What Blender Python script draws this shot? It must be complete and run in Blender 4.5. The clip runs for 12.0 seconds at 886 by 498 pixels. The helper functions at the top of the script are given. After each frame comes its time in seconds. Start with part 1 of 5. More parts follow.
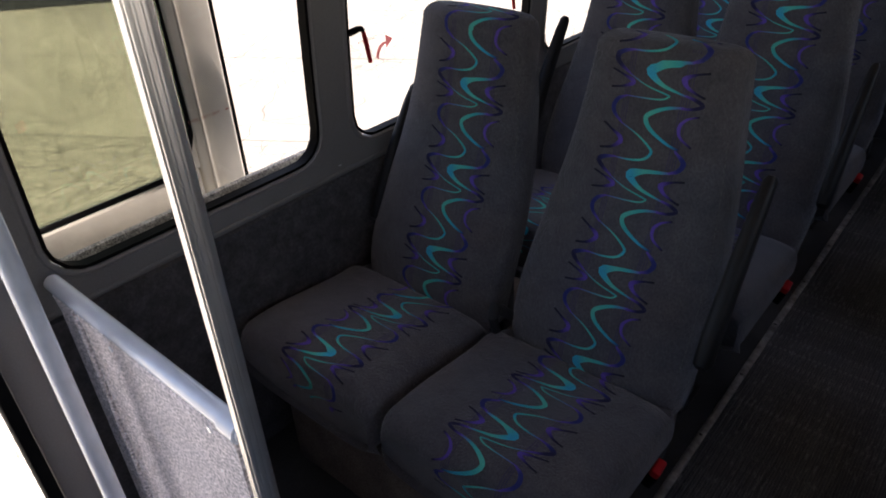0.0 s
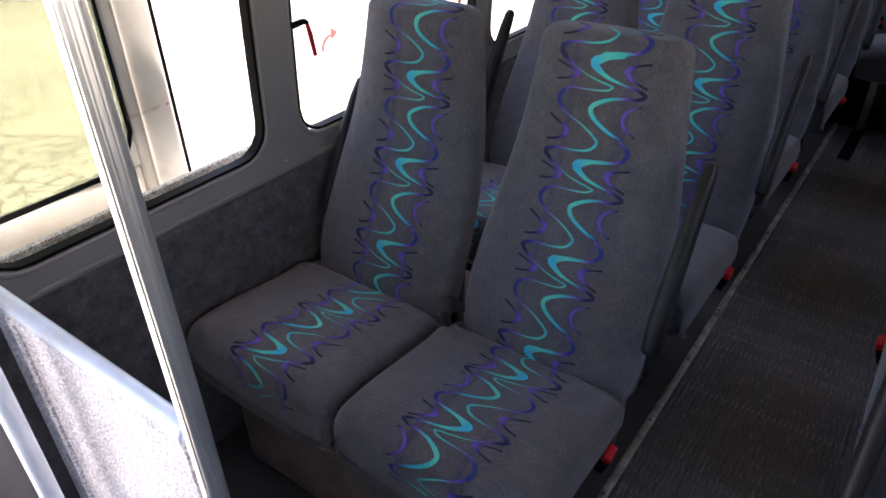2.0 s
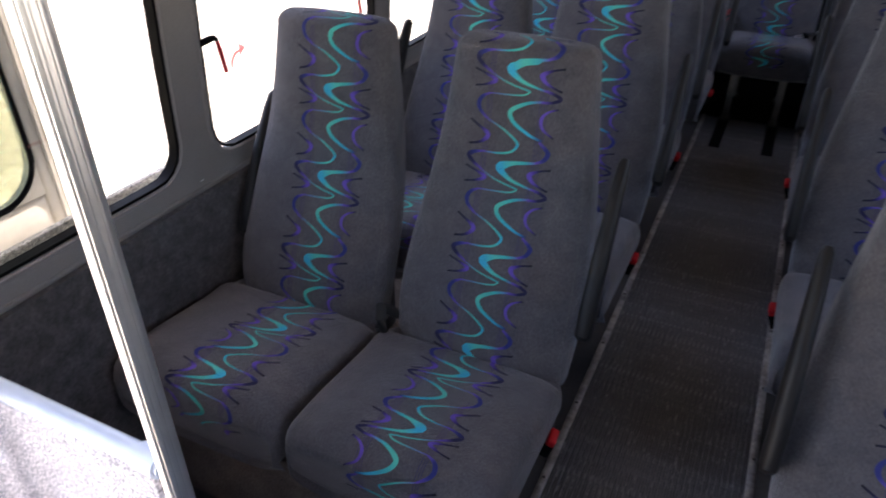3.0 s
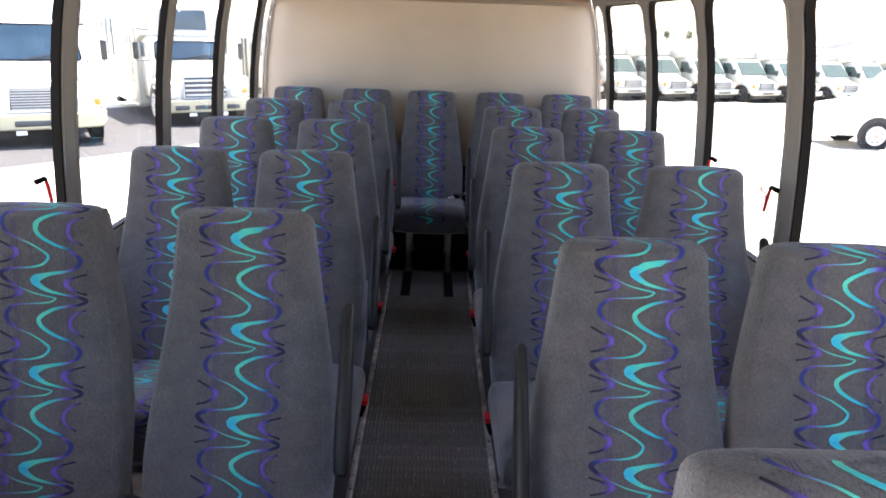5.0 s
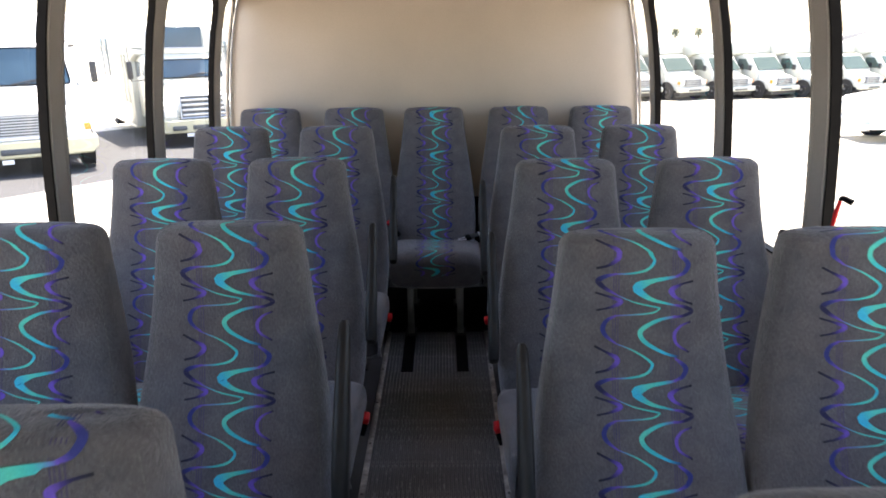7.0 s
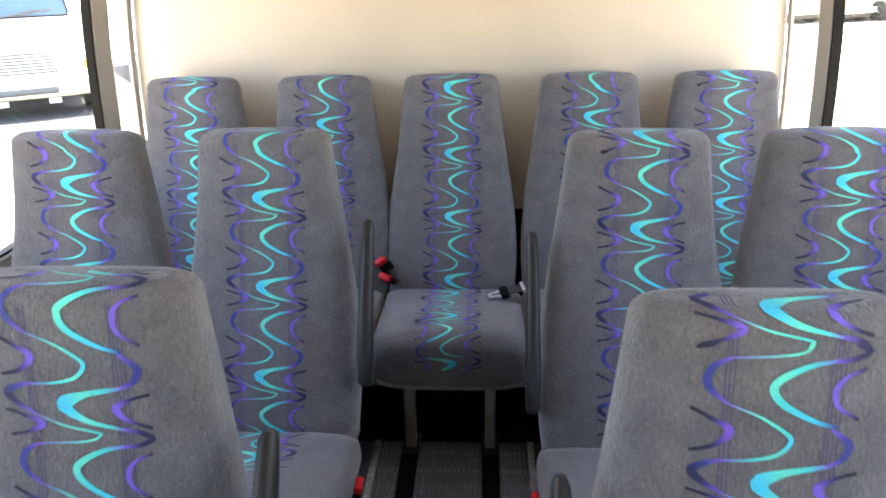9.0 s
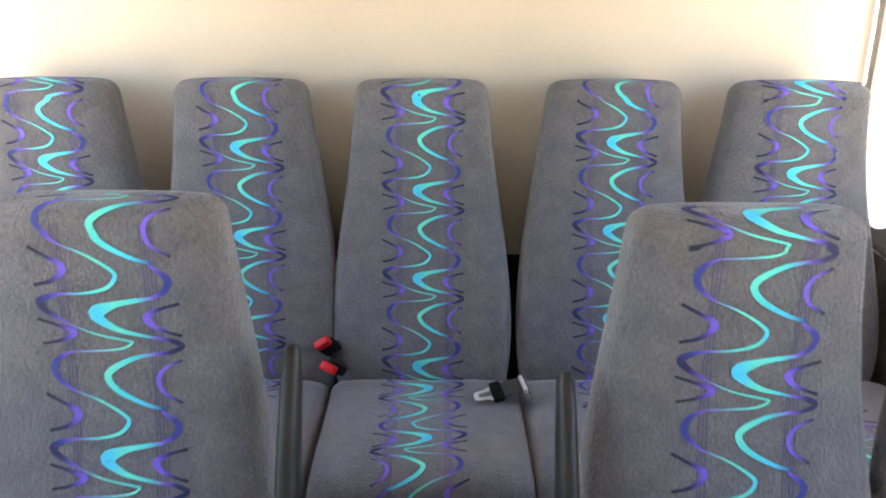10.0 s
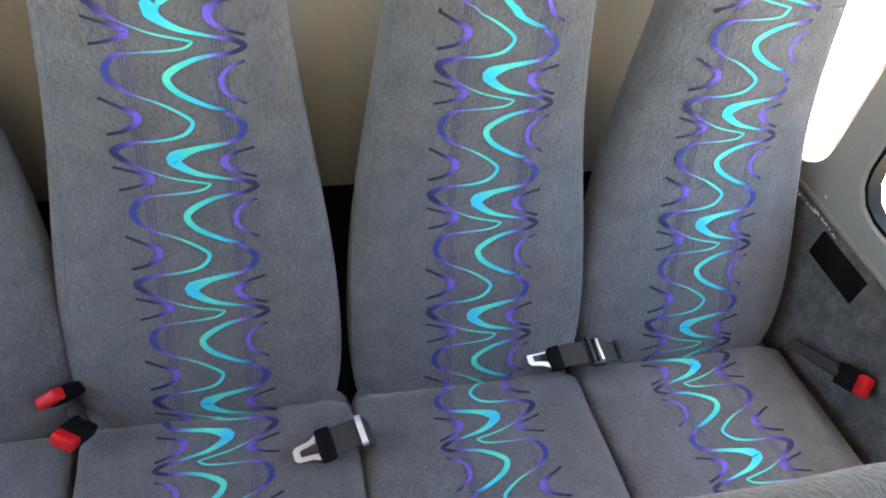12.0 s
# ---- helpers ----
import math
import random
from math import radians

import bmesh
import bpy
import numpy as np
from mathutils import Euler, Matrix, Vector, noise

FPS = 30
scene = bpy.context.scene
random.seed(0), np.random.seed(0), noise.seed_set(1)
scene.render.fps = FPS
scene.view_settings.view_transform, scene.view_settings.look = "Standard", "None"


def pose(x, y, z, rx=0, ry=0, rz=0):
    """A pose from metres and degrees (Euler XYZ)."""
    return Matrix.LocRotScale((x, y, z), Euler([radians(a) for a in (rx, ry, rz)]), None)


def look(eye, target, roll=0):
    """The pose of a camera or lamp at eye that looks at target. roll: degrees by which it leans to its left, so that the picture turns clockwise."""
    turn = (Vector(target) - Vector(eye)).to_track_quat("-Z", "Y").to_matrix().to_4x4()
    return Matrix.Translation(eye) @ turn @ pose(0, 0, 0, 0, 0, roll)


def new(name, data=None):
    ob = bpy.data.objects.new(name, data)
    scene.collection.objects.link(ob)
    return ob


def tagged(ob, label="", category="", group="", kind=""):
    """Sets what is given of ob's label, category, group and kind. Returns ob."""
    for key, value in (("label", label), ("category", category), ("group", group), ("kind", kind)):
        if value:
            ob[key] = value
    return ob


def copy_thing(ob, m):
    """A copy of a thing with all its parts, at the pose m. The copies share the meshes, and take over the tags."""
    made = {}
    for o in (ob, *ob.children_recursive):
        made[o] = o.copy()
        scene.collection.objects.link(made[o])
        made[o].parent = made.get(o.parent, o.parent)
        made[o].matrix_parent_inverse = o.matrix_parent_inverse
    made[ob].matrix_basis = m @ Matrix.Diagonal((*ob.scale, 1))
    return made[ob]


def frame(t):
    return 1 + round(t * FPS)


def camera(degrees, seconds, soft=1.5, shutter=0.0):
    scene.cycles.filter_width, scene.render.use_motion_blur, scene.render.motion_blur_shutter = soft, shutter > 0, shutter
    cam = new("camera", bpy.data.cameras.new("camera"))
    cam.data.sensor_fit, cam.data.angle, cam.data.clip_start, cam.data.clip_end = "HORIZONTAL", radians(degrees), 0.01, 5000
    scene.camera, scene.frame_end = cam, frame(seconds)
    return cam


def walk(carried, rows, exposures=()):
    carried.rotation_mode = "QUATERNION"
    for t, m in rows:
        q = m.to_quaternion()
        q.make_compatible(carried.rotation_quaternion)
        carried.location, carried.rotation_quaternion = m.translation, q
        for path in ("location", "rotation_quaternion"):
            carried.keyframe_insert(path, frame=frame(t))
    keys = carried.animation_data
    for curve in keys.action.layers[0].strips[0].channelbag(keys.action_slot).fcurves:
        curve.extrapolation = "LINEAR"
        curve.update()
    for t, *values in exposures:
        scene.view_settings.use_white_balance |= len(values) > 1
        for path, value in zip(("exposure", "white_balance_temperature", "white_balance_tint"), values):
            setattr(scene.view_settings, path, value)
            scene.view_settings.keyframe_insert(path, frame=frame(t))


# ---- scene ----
cam = camera(65.0, 12.0, soft=1.75, shutter=0.2)
EXPOSURES = [(0, 2.08, 6850, 22), (0.4, 2.76, 6850, 23), (1.0, 3.24, 6800, 23), (2.6, 3.51, 6750, 22), (3.0, 3.4, 6750, 23), (3.6, 4.13, 6600, 20), (5.3, 3.82, 6800, 18),
             (6.0, 3.63, 6850, 18), (6.7, 3.71, 6900, 17), (8.3, 4.94, 7300, 14), (9.5, 5.26, 7600, 13), (10.5, 5.41, 7900, 12), (11, 5.44, 7250, 7), (12, 5.48, 7350, 6)]
PATH = [
    (0, (0.129, -1.334, 1.481), (-0.989, -0.07, 0.408), -2.8),
    (0.5, (0.143, -1.331, 1.475), (-0.882, -0.011, 0.375), -1.8),
    (1, (0.143, -1.334, 1.478), (-0.866, 0.012, 0.396), -1.4),
    (1.5, (0.145, -1.34, 1.476), (-0.874, 0.013, 0.412), -1.6),
    (2, (0.132, -1.332, 1.473), (-0.874, 0.012, 0.387), -1.5),
    (2.5, (0.11, -1.337, 1.481), (-0.849, 0.01, 0.356), -1.1),
    (3, (0.062, -1.41, 1.494), (-0.675, 0.11, 0.415), -0.2),
    (3.2, (0.053, -1.482, 1.466), (-0.481, 0.19, 0.507), 1.1),
    (3.5, (0.051, -1.524, 1.505), (-0.199, 0.285, 0.691), 2.4),
    (3.7, (0.082, -1.505, 1.55), (-0.117, 0.325, 0.769), 2.5),
    (5.3, (0.009, -1.596, 1.505), (0.064, 0.312, 0.908), 1.8),
    (5.5, (0.011, -1.565, 1.503), (0.059, 0.345, 0.91), 1.6),
    (6, (0.041, -1.331, 1.49), (0.077, 0.579, 0.897), 0.5),
    (6.5, (0.07, -1.038, 1.488), (0.094, 0.879, 0.917), -0.6),
    (6.7, (0.062, -0.894, 1.478), (0.078, 1.022, 0.905), -0.6),
    (8.3, (0.025, 0.339, 1.47), (-0.044, 2.183, 0.697), -0.7),
    (8.5, (0.052, 0.482, 1.469), (-0.015, 2.33, 0.707), -0.9),
    (9, (0.102, 0.798, 1.461), (-0.008, 2.64, 0.671), -1.3),
    (9.5, (0.063, 1.17, 1.44), (-0.063, 2.994, 0.629), -1.6),
    (10, (0.043, 1.508, 1.428), (0.054, 3.317, 0.567), 0.3),
    (10.5, (0.058, 1.882, 1.409), (0.011, 3.636, 0.412), -0.5),
    (11, (-0.004, 2.023, 1.404), (0.057, 3.655, 0.178), 1.8),
    (11.5, (0.040, 2.171, 1.484), (0.395, 3.564, 0.014), 8.5),
    (12, (0.116, 2.26, 1.522), (0.613, 3.61, 0.005), 10.4),
]
walk(cam, [(t, look(eye, target, roll)) for t, eye, target, roll in PATH], EXPOSURES)

# ---------- world and light ----------
world = bpy.data.worlds.new("sky")
scene.world = world
world.use_nodes = True
wn = world.node_tree
sky = wn.nodes.new("ShaderNodeTexSky")
sky.sky_type = 'NISHITA'
sky.sun_disc = False
sky.sun_elevation = radians(66)
sky.sun_rotation = radians(1.4)
sky.air_density, sky.dust_density = 1.0, 2.0
wn.links.new(sky.outputs[0], wn.nodes["Background"].inputs[0])
wn.nodes["Background"].inputs[1].default_value = 0.15
sun_data = bpy.data.lights.new("sun", 'SUN')
sun_data.energy, sun_data.angle, sun_data.color = 4.2, radians(0.6), (1.0, 0.95, 0.87)
sun = new("sun", sun_data)
sun.matrix_world = look((0.2, 8.1, 18.27), (0, 0, 0))


# ---------- materials ----------
def material(name, colour, rough=0.6, metal=0.0, grain=0.0, grain_scale=200.0, stain=0.0, stain_scale=4.0,
             bump=0.0, bump_scale=300.0, sheen=0.0, random_tone=0.0, coat=0.0, specular=0.5):
    """A principled material with grain, larger stains and fine relief in object space."""
    m = bpy.data.materials.new(name)
    m.use_nodes = True
    nt = m.node_tree
    b = nt.nodes["Principled BSDF"]
    b.inputs["Roughness"].default_value = rough
    b.inputs["Metallic"].default_value = metal
    b.inputs["Sheen Weight"].default_value = sheen
    b.inputs["Sheen Roughness"].default_value = 0.45
    b.inputs["Coat Weight"].default_value = coat
    b.inputs["Specular IOR Level"].default_value = specular
    geo = nt.nodes.new("ShaderNodeTexCoord")
    rgb = nt.nodes.new("ShaderNodeRGB")
    rgb.outputs[0].default_value = (*colour, 1)
    out = rgb.outputs[0]

    def vary(amount, scale, detail, out):
        n = nt.nodes.new("ShaderNodeTexNoise")
        n.inputs["Scale"].default_value, n.inputs["Detail"].default_value = scale, detail
        nt.links.new(geo.outputs["Object"], n.inputs["Vector"])
        r = nt.nodes.new("ShaderNodeMapRange")
        r.inputs[1].default_value, r.inputs[2].default_value = 0.3, 0.7
        r.inputs[3].default_value, r.inputs[4].default_value = 1 - amount, 1 + amount
        nt.links.new(n.outputs[0], r.inputs[0])
        mix = nt.nodes.new("ShaderNodeVectorMath")
        mix.operation = 'SCALE'
        nt.links.new(out, mix.inputs[0])
        nt.links.new(r.outputs[0], mix.inputs["Scale"])
        return mix.outputs[0]

    if grain:
        out = vary(grain, grain_scale, 2.0, out)
    if stain:
        out = vary(stain, stain_scale, 4.0, out)
    if random_tone:
        info = nt.nodes.new("ShaderNodeObjectInfo")
        r = nt.nodes.new("ShaderNodeMapRange")
        r.inputs[3].default_value, r.inputs[4].default_value = 1 - random_tone, 1 + random_tone
        nt.links.new(info.outputs["Random"], r.inputs[0])
        mix = nt.nodes.new("ShaderNodeVectorMath")
        mix.operation = 'SCALE'
        nt.links.new(out, mix.inputs[0])
        nt.links.new(r.outputs[0], mix.inputs["Scale"])
        out = mix.outputs[0]
    nt.links.new(out, b.inputs["Base Color"])
    if bump:
        n = nt.nodes.new("ShaderNodeTexNoise")
        n.inputs["Scale"].default_value, n.inputs["Detail"].default_value = bump_scale, 3.0
        nt.links.new(geo.outputs["Object"], n.inputs["Vector"])
        bp = nt.nodes.new("ShaderNodeBump")
        bp.inputs["Strength"].default_value, bp.inputs["Distance"].default_value = bump, 0.002
        nt.links.new(n.outputs[0], bp.inputs["Height"])
        nt.links.new(bp.outputs[0], b.inputs["Normal"])
    return m


def glass_material(name, tint, gloss=0.06):
    m = bpy.data.materials.new(name)
    m.use_nodes = True
    nt = m.node_tree
    nt.nodes.remove(nt.nodes["Principled BSDF"])
    clear = nt.nodes.new("ShaderNodeBsdfTransparent")
    clear.inputs[0].default_value = (*tint, 1)
    shine = nt.nodes.new("ShaderNodeBsdfGlossy")
    shine.inputs["Roughness"].default_value = 0.02
    edge = nt.nodes.new("ShaderNodeLayerWeight")
    edge.inputs["Blend"].default_value = 0.5
    steep = nt.nodes.new("ShaderNodeMath")
    steep.operation = 'POWER'
    steep.inputs[1].default_value = 5.0
    nt.links.new(edge.outputs["Facing"], steep.inputs[0])
    fres = nt.nodes.new("ShaderNodeMath")
    fres.operation = 'MULTIPLY_ADD'
    fres.inputs[1].default_value, fres.inputs[2].default_value = 0.7, gloss
    nt.links.new(steep.outputs[0], fres.inputs[0])
    mix = nt.nodes.new("ShaderNodeMixShader")
    nt.links.new(fres.outputs[0], mix.inputs[0])
    nt.links.new(clear.outputs[0], mix.inputs[1])
    nt.links.new(shine.outputs[0], mix.inputs[2])
    nt.links.new(mix.outputs[0], nt.nodes["Material Output"].inputs[0])
    return m


def print_material():
    """Woven print: the thread colour comes from the mesh's own colour layer."""
    m = material("woven_print", (1, 1, 1), rough=0.85, bump=0.25, bump_scale=900)
    nt = m.node_tree
    b = nt.nodes["Principled BSDF"]
    at = nt.nodes.new("ShaderNodeVertexColor")
    at.layer_name = "thread"
    n = nt.nodes.new("ShaderNodeTexNoise")
    n.inputs["Scale"].default_value = 700
    tc = nt.nodes.new("ShaderNodeTexCoord")
    nt.links.new(tc.outputs["Object"], n.inputs["Vector"])
    r = nt.nodes.new("ShaderNodeMapRange")
    r.inputs[1].default_value, r.inputs[2].default_value, r.inputs[3].default_value, r.inputs[4].default_value = 0.3, 0.7, 0.8, 1.15
    nt.links.new(n.outputs[0], r.inputs[0])
    mix = nt.nodes.new("ShaderNodeVectorMath")
    mix.operation = 'SCALE'
    nt.links.new(at.outputs[0], mix.inputs[0])
    nt.links.new(r.outputs[0], mix.inputs["Scale"])
    nt.links.new(mix.outputs[0], b.inputs["Base Color"])
    return m


def plush_material():
    """Short-pile grey plush: brushed nap in slanting tufts, warmer where the pile is rubbed."""
    m = material("grey_plush", (0.101, 0.0985, 0.108), rough=0.95, stain=0.15, stain_scale=22, sheen=0.34, random_tone=0.05)
    nt = m.node_tree
    b = nt.nodes["Principled BSDF"]
    b.inputs["Sheen Roughness"].default_value = 0.35
    base = b.inputs["Base Color"].links[0].from_socket
    tc = nt.nodes.new("ShaderNodeTexCoord")
    turn = nt.nodes.new("ShaderNodeMapping")
    turn.inputs["Rotation"].default_value = (0.0, radians(38), radians(20))
    turn.inputs["Scale"].default_value = (1.0, 0.8, 0.55)
    nt.links.new(tc.outputs["Object"], turn.inputs["Vector"])
    tuft = nt.nodes.new("ShaderNodeTexNoise")
    tuft.inputs["Scale"].default_value, tuft.inputs["Detail"].default_value, tuft.inputs["Roughness"].default_value = 250, 5.0, 0.6
    nt.links.new(turn.outputs[0], tuft.inputs["Vector"])
    worn = nt.nodes.new("ShaderNodeTexNoise")
    worn.inputs["Scale"].default_value, worn.inputs["Detail"].default_value = 5.5, 3.0
    nt.links.new(tc.outputs["Object"], worn.inputs["Vector"])

    def span(sock, lo, hi, a, c):
        r = nt.nodes.new("ShaderNodeMapRange")
        r.inputs[1].default_value, r.inputs[2].default_value, r.inputs[3].default_value, r.inputs[4].default_value = lo, hi, a, c
        nt.links.new(sock, r.inputs[0])
        return r.outputs[0]

    warm = nt.nodes.new("ShaderNodeMix")
    warm.data_type = 'RGBA'
    warm.blend_type = 'MULTIPLY'
    warm.inputs[7].default_value = (1.10, 1.01, 0.94, 1)
    nt.links.new(span(worn.outputs[0], 0.42, 0.64, 0.0, 1.0), warm.inputs[0])
    nt.links.new(base, warm.inputs[6])
    mul = nt.nodes.new("ShaderNodeVectorMath")
    mul.operation = 'SCALE'
    nt.links.new(warm.outputs[2], mul.inputs[0])
    nt.links.new(span(tuft.outputs[0], 0.32, 0.68, 0.78, 1.22), mul.inputs["Scale"])
    nt.links.new(mul.outputs[0], b.inputs["Base Color"])
    bp = nt.nodes.new("ShaderNodeBump")
    bp.inputs["Strength"].default_value, bp.inputs["Distance"].default_value = 1.0, 0.0045
    nt.links.new(tuft.outputs[0], bp.inputs["Height"])
    nt.links.new(bp.outputs[0], b.inputs["Normal"])
    return m


FABRIC = plush_material()
PRINT = print_material()
STITCH = material("stitch_thread", (0.13, 0.125, 0.12), rough=0.9, grain=0.7, grain_scale=260)
SEAM = material("seam_thread", (0.10, 0.10, 0.104), rough=0.9, grain=0.3, grain_scale=600, sheen=0.3)
ARM = material("armrest_rubber", (0.015, 0.013, 0.012), rough=0.48, specular=0.26, stain=0.25, stain_scale=14, bump=0.15, bump_scale=200)
STEEL = material("painted_steel", (0.33, 0.30, 0.255), rough=0.36, metal=0.85, grain=0.1, stain=0.2, stain_scale=12)
BLACK_STEEL = material("black_steel", (0.02, 0.02, 0.021), rough=0.5, stain=0.2, stain_scale=10)
WEBBING = material("belt_webbing", (0.024, 0.022, 0.021), rough=0.75, grain=0.3, grain_scale=900, bump=0.4, bump_scale=900)
RED = material("red_button", (0.46, 0.008, 0.012), rough=0.45, specular=0.2, stain=0.15, stain_scale=60)
CHROME = material("plated_metal", (0.78, 0.80, 0.84), rough=0.38, metal=0.8, stain=0.1, stain_scale=40)
POLISHED = material("brushed_stanchion", (0.90, 0.89, 0.87), rough=0.33, metal=0.92, stain=0.06, stain_scale=20)
WHITE_TUBE = material("enamelled_tube", (0.82, 0.86, 0.93), rough=0.25, stain=0.08, stain_scale=15, coat=0.4)
PLASTIC = material("moulded_grey_trim", (0.24, 0.219, 0.205), rough=0.55, grain=0.06, grain_scale=250, stain=0.07, stain_scale=3,
                   bump=0.2, bump_scale=420)
CARPET = material("wall_carpet", (0.076, 0.071, 0.072), rough=1.0, grain=0.28, grain_scale=130, stain=0.35, stain_scale=25, bump=0.7,
                  bump_scale=260, sheen=0.2)
BEIGE_CARPET = material("speckled_carpet", (0.74, 0.68, 0.67), rough=1.0, grain=0.62, grain_scale=190, stain=0.12, stain_scale=22,
                        bump=0.8, bump_scale=380, sheen=0.15)
BROWN_CARPET = material("riser_carpet", (0.135, 0.112, 0.095), rough=1.0, grain=0.4, grain_scale=220, stain=0.3, stain_scale=12, bump=0.7,
                        bump_scale=260)
VINYL = material("beige_vinyl", (0.44, 0.37, 0.30), rough=0.5, grain=0.04, grain_scale=300, stain=0.06, stain_scale=2.2, bump=0.12,
                 bump_scale=350)
CEILING = material("ceiling_fabric", (0.27, 0.235, 0.195), rough=0.9, grain=0.08, grain_scale=400, stain=0.06, stain_scale=2)
WOOD_TRIM = material("brown_cove_trim", (0.24, 0.14, 0.08), rough=0.5, grain=0.15, grain_scale=60)
RUBBER = material("black_rubber", (0.005, 0.005, 0.005), rough=0.75, specular=0.06, stain=0.3, stain_scale=20)
WINDOW_RUBBER = material("window_rubber", (0.0055, 0.0045, 0.004), rough=0.6, specular=0.08, stain=0.3, stain_scale=20)


def floor_material():
    """Black ribbed rubber, dusty in patches and scuffed along the way of walking."""
    m = material("ribbed_rubber_floor", (0.088, 0.091, 0.097), rough=0.45, specular=0.5, grain=0.25, grain_scale=160, stain=0.35, stain_scale=6,
                 bump=0.3, bump_scale=160)
    nt = m.node_tree
    b = nt.nodes["Principled BSDF"]
    base = b.inputs["Base Color"].links[0].from_socket
    tc = nt.nodes.new("ShaderNodeTexCoord")
    st = nt.nodes.new("ShaderNodeMapping")
    st.inputs["Scale"].default_value = (1.0, 0.35, 1.0)
    nt.links.new(tc.outputs["Object"], st.inputs["Vector"])
    fine = nt.nodes.new("ShaderNodeTexNoise")
    fine.inputs["Scale"].default_value, fine.inputs["Detail"].default_value, fine.inputs["Roughness"].default_value = 75, 4.0, 0.7
    nt.links.new(st.outputs[0], fine.inputs["Vector"])
    r = nt.nodes.new("ShaderNodeMapRange")
    r.inputs[1].default_value, r.inputs[2].default_value, r.inputs[3].default_value, r.inputs[4].default_value = 0.54, 0.66, 0.0, 0.85
    nt.links.new(fine.outputs[0], r.inputs[0])
    mix = nt.nodes.new("ShaderNodeMix")
    mix.data_type = 'RGBA'
    mix.inputs[7].default_value = (0.27, 0.275, 0.275, 1)
    nt.links.new(r.outputs[0], mix.inputs[0])
    nt.links.new(base, mix.inputs[6])
    nt.links.new(mix.outputs[2], b.inputs["Base Color"])
    return m


FLOOR = floor_material()
SPECKLE = material("speckled_seal", (0.50, 0.47, 0.40), rough=0.7, grain=0.75, grain_scale=260, stain=0.3, stain_scale=60, bump=0.6, bump_scale=260)
SIDE_FLOOR = material("grey_rubber_floor", (0.042, 0.042, 0.043), rough=0.6, grain=0.2, grain_scale=200, stain=0.3, stain_scale=5)
ALU = material("aluminium_edge", (0.36, 0.35, 0.335), rough=0.5, metal=0.6, grain=0.25, grain_scale=60, stain=0.5, stain_scale=14)
DASH = material("dark_dash_plastic", (0.045, 0.043, 0.042), rough=0.6, grain=0.1, grain_scale=200, stain=0.15, stain_scale=6)
# near-black that holds the shade under and behind the rear bench
BENCH_SHADE = material("bench_shade_black", (0.010, 0.010, 0.010), rough=1.0, specular=0.05, grain=0.4, grain_scale=200, bump=0.5, bump_scale=260)
STRIP = material("black_floor_strip", (0.003, 0.003, 0.003), rough=0.85, specular=0.05)
SPEAKER = material("speaker_grille", (0.02, 0.018, 0.016), rough=0.6, grain=0.4, grain_scale=500)
TINT = glass_material("tinted_window", (0.49, 0.495, 0.49), 0.04)
# same glass; the right panes are tinted deeper to balance the light inside
DIMMED_TINT = glass_material("dimmed_right_window", (0.40, 0.405, 0.40), 0.04)
WINDSCREEN = glass_material("tinted_windscreen", (0.70, 0.72, 0.71), 0.04)
SCREEN = glass_material("clear_cab_glass", (0.88, 0.90, 0.89), 0.04)
DOOR_GLASS = glass_material("green_tinted_glass", (0.53, 0.55, 0.45))
DOOR_PAINT = material("cream_door_paint", (0.84, 0.79, 0.69), rough=0.7, specular=0.25, grain=0.05, stain=0.18, stain_scale=6, bump=0.15, bump_scale=40)
STICKER_RED = material("red_print", (0.78, 0.16, 0.16), rough=0.5)
_nt = STICKER_RED.node_tree
_tr = _nt.nodes.new("ShaderNodeBsdfTransparent")
_tr.inputs[0].default_value = (0.95, 0.30, 0.34, 1)
_mx = _nt.nodes.new("ShaderNodeMixShader")
_mx.inputs[0].default_value = 0.30
_nt.links.new(_nt.nodes["Principled BSDF"].outputs[0], _mx.inputs[1])
_nt.links.new(_tr.outputs[0], _mx.inputs[2])
_nt.links.new(_mx.outputs[0], _nt.nodes["Material Output"].inputs[0])
FADED_RED = material("faded_red_print", (0.50, 0.20, 0.16), rough=0.6, stain=0.35, stain_scale=90)
WHITE_PAINT = material("white_vehicle_paint", (0.78, 0.77, 0.74), rough=0.3, stain=0.05, stain_scale=1.5, coat=0.5)
VAN_PAINT = material("off_white_vehicle_paint", (0.50, 0.50, 0.43), rough=0.35, stain=0.06, stain_scale=1.5, coat=0.3)
CREAM_PAINT = material("cream_vehicle_paint", (0.47, 0.43, 0.28), rough=0.35, stain=0.06, stain_scale=1.5, coat=0.4)
# both glass colours hold the sky's reflection as well as the tint
CAR_GLASS = material("vehicle_glass", (0.045, 0.080, 0.110), rough=0.08, specular=0.2, stain=0.1, stain_scale=2)
PALE_GLASS = material("sky_lit_glass", (0.075, 0.105, 0.09), rough=0.1, specular=0.15, stain=0.1, stain_scale=2)
GRILLE = material("grille_metal", (0.45, 0.46, 0.47), rough=0.3, metal=0.8)
DARK_GRILLE = material("dark_grille", (0.05, 0.055, 0.06), rough=0.4)
LAMP_GLASS = material("headlamp_lens", (0.75, 0.75, 0.72), rough=0.1, coat=0.5)
ORANGE = material("indicator_lens", (0.8, 0.25, 0.03), rough=0.2)
TYRE = material("tyre_rubber", (0.02, 0.02, 0.02), rough=0.8, grain=0.2, grain_scale=60)
RIM = material("wheel_rim", (0.74, 0.74, 0.72), rough=0.4)
LEAF = material("palm_leaf", (0.15, 0.17, 0.10), rough=0.7, stain=0.3)
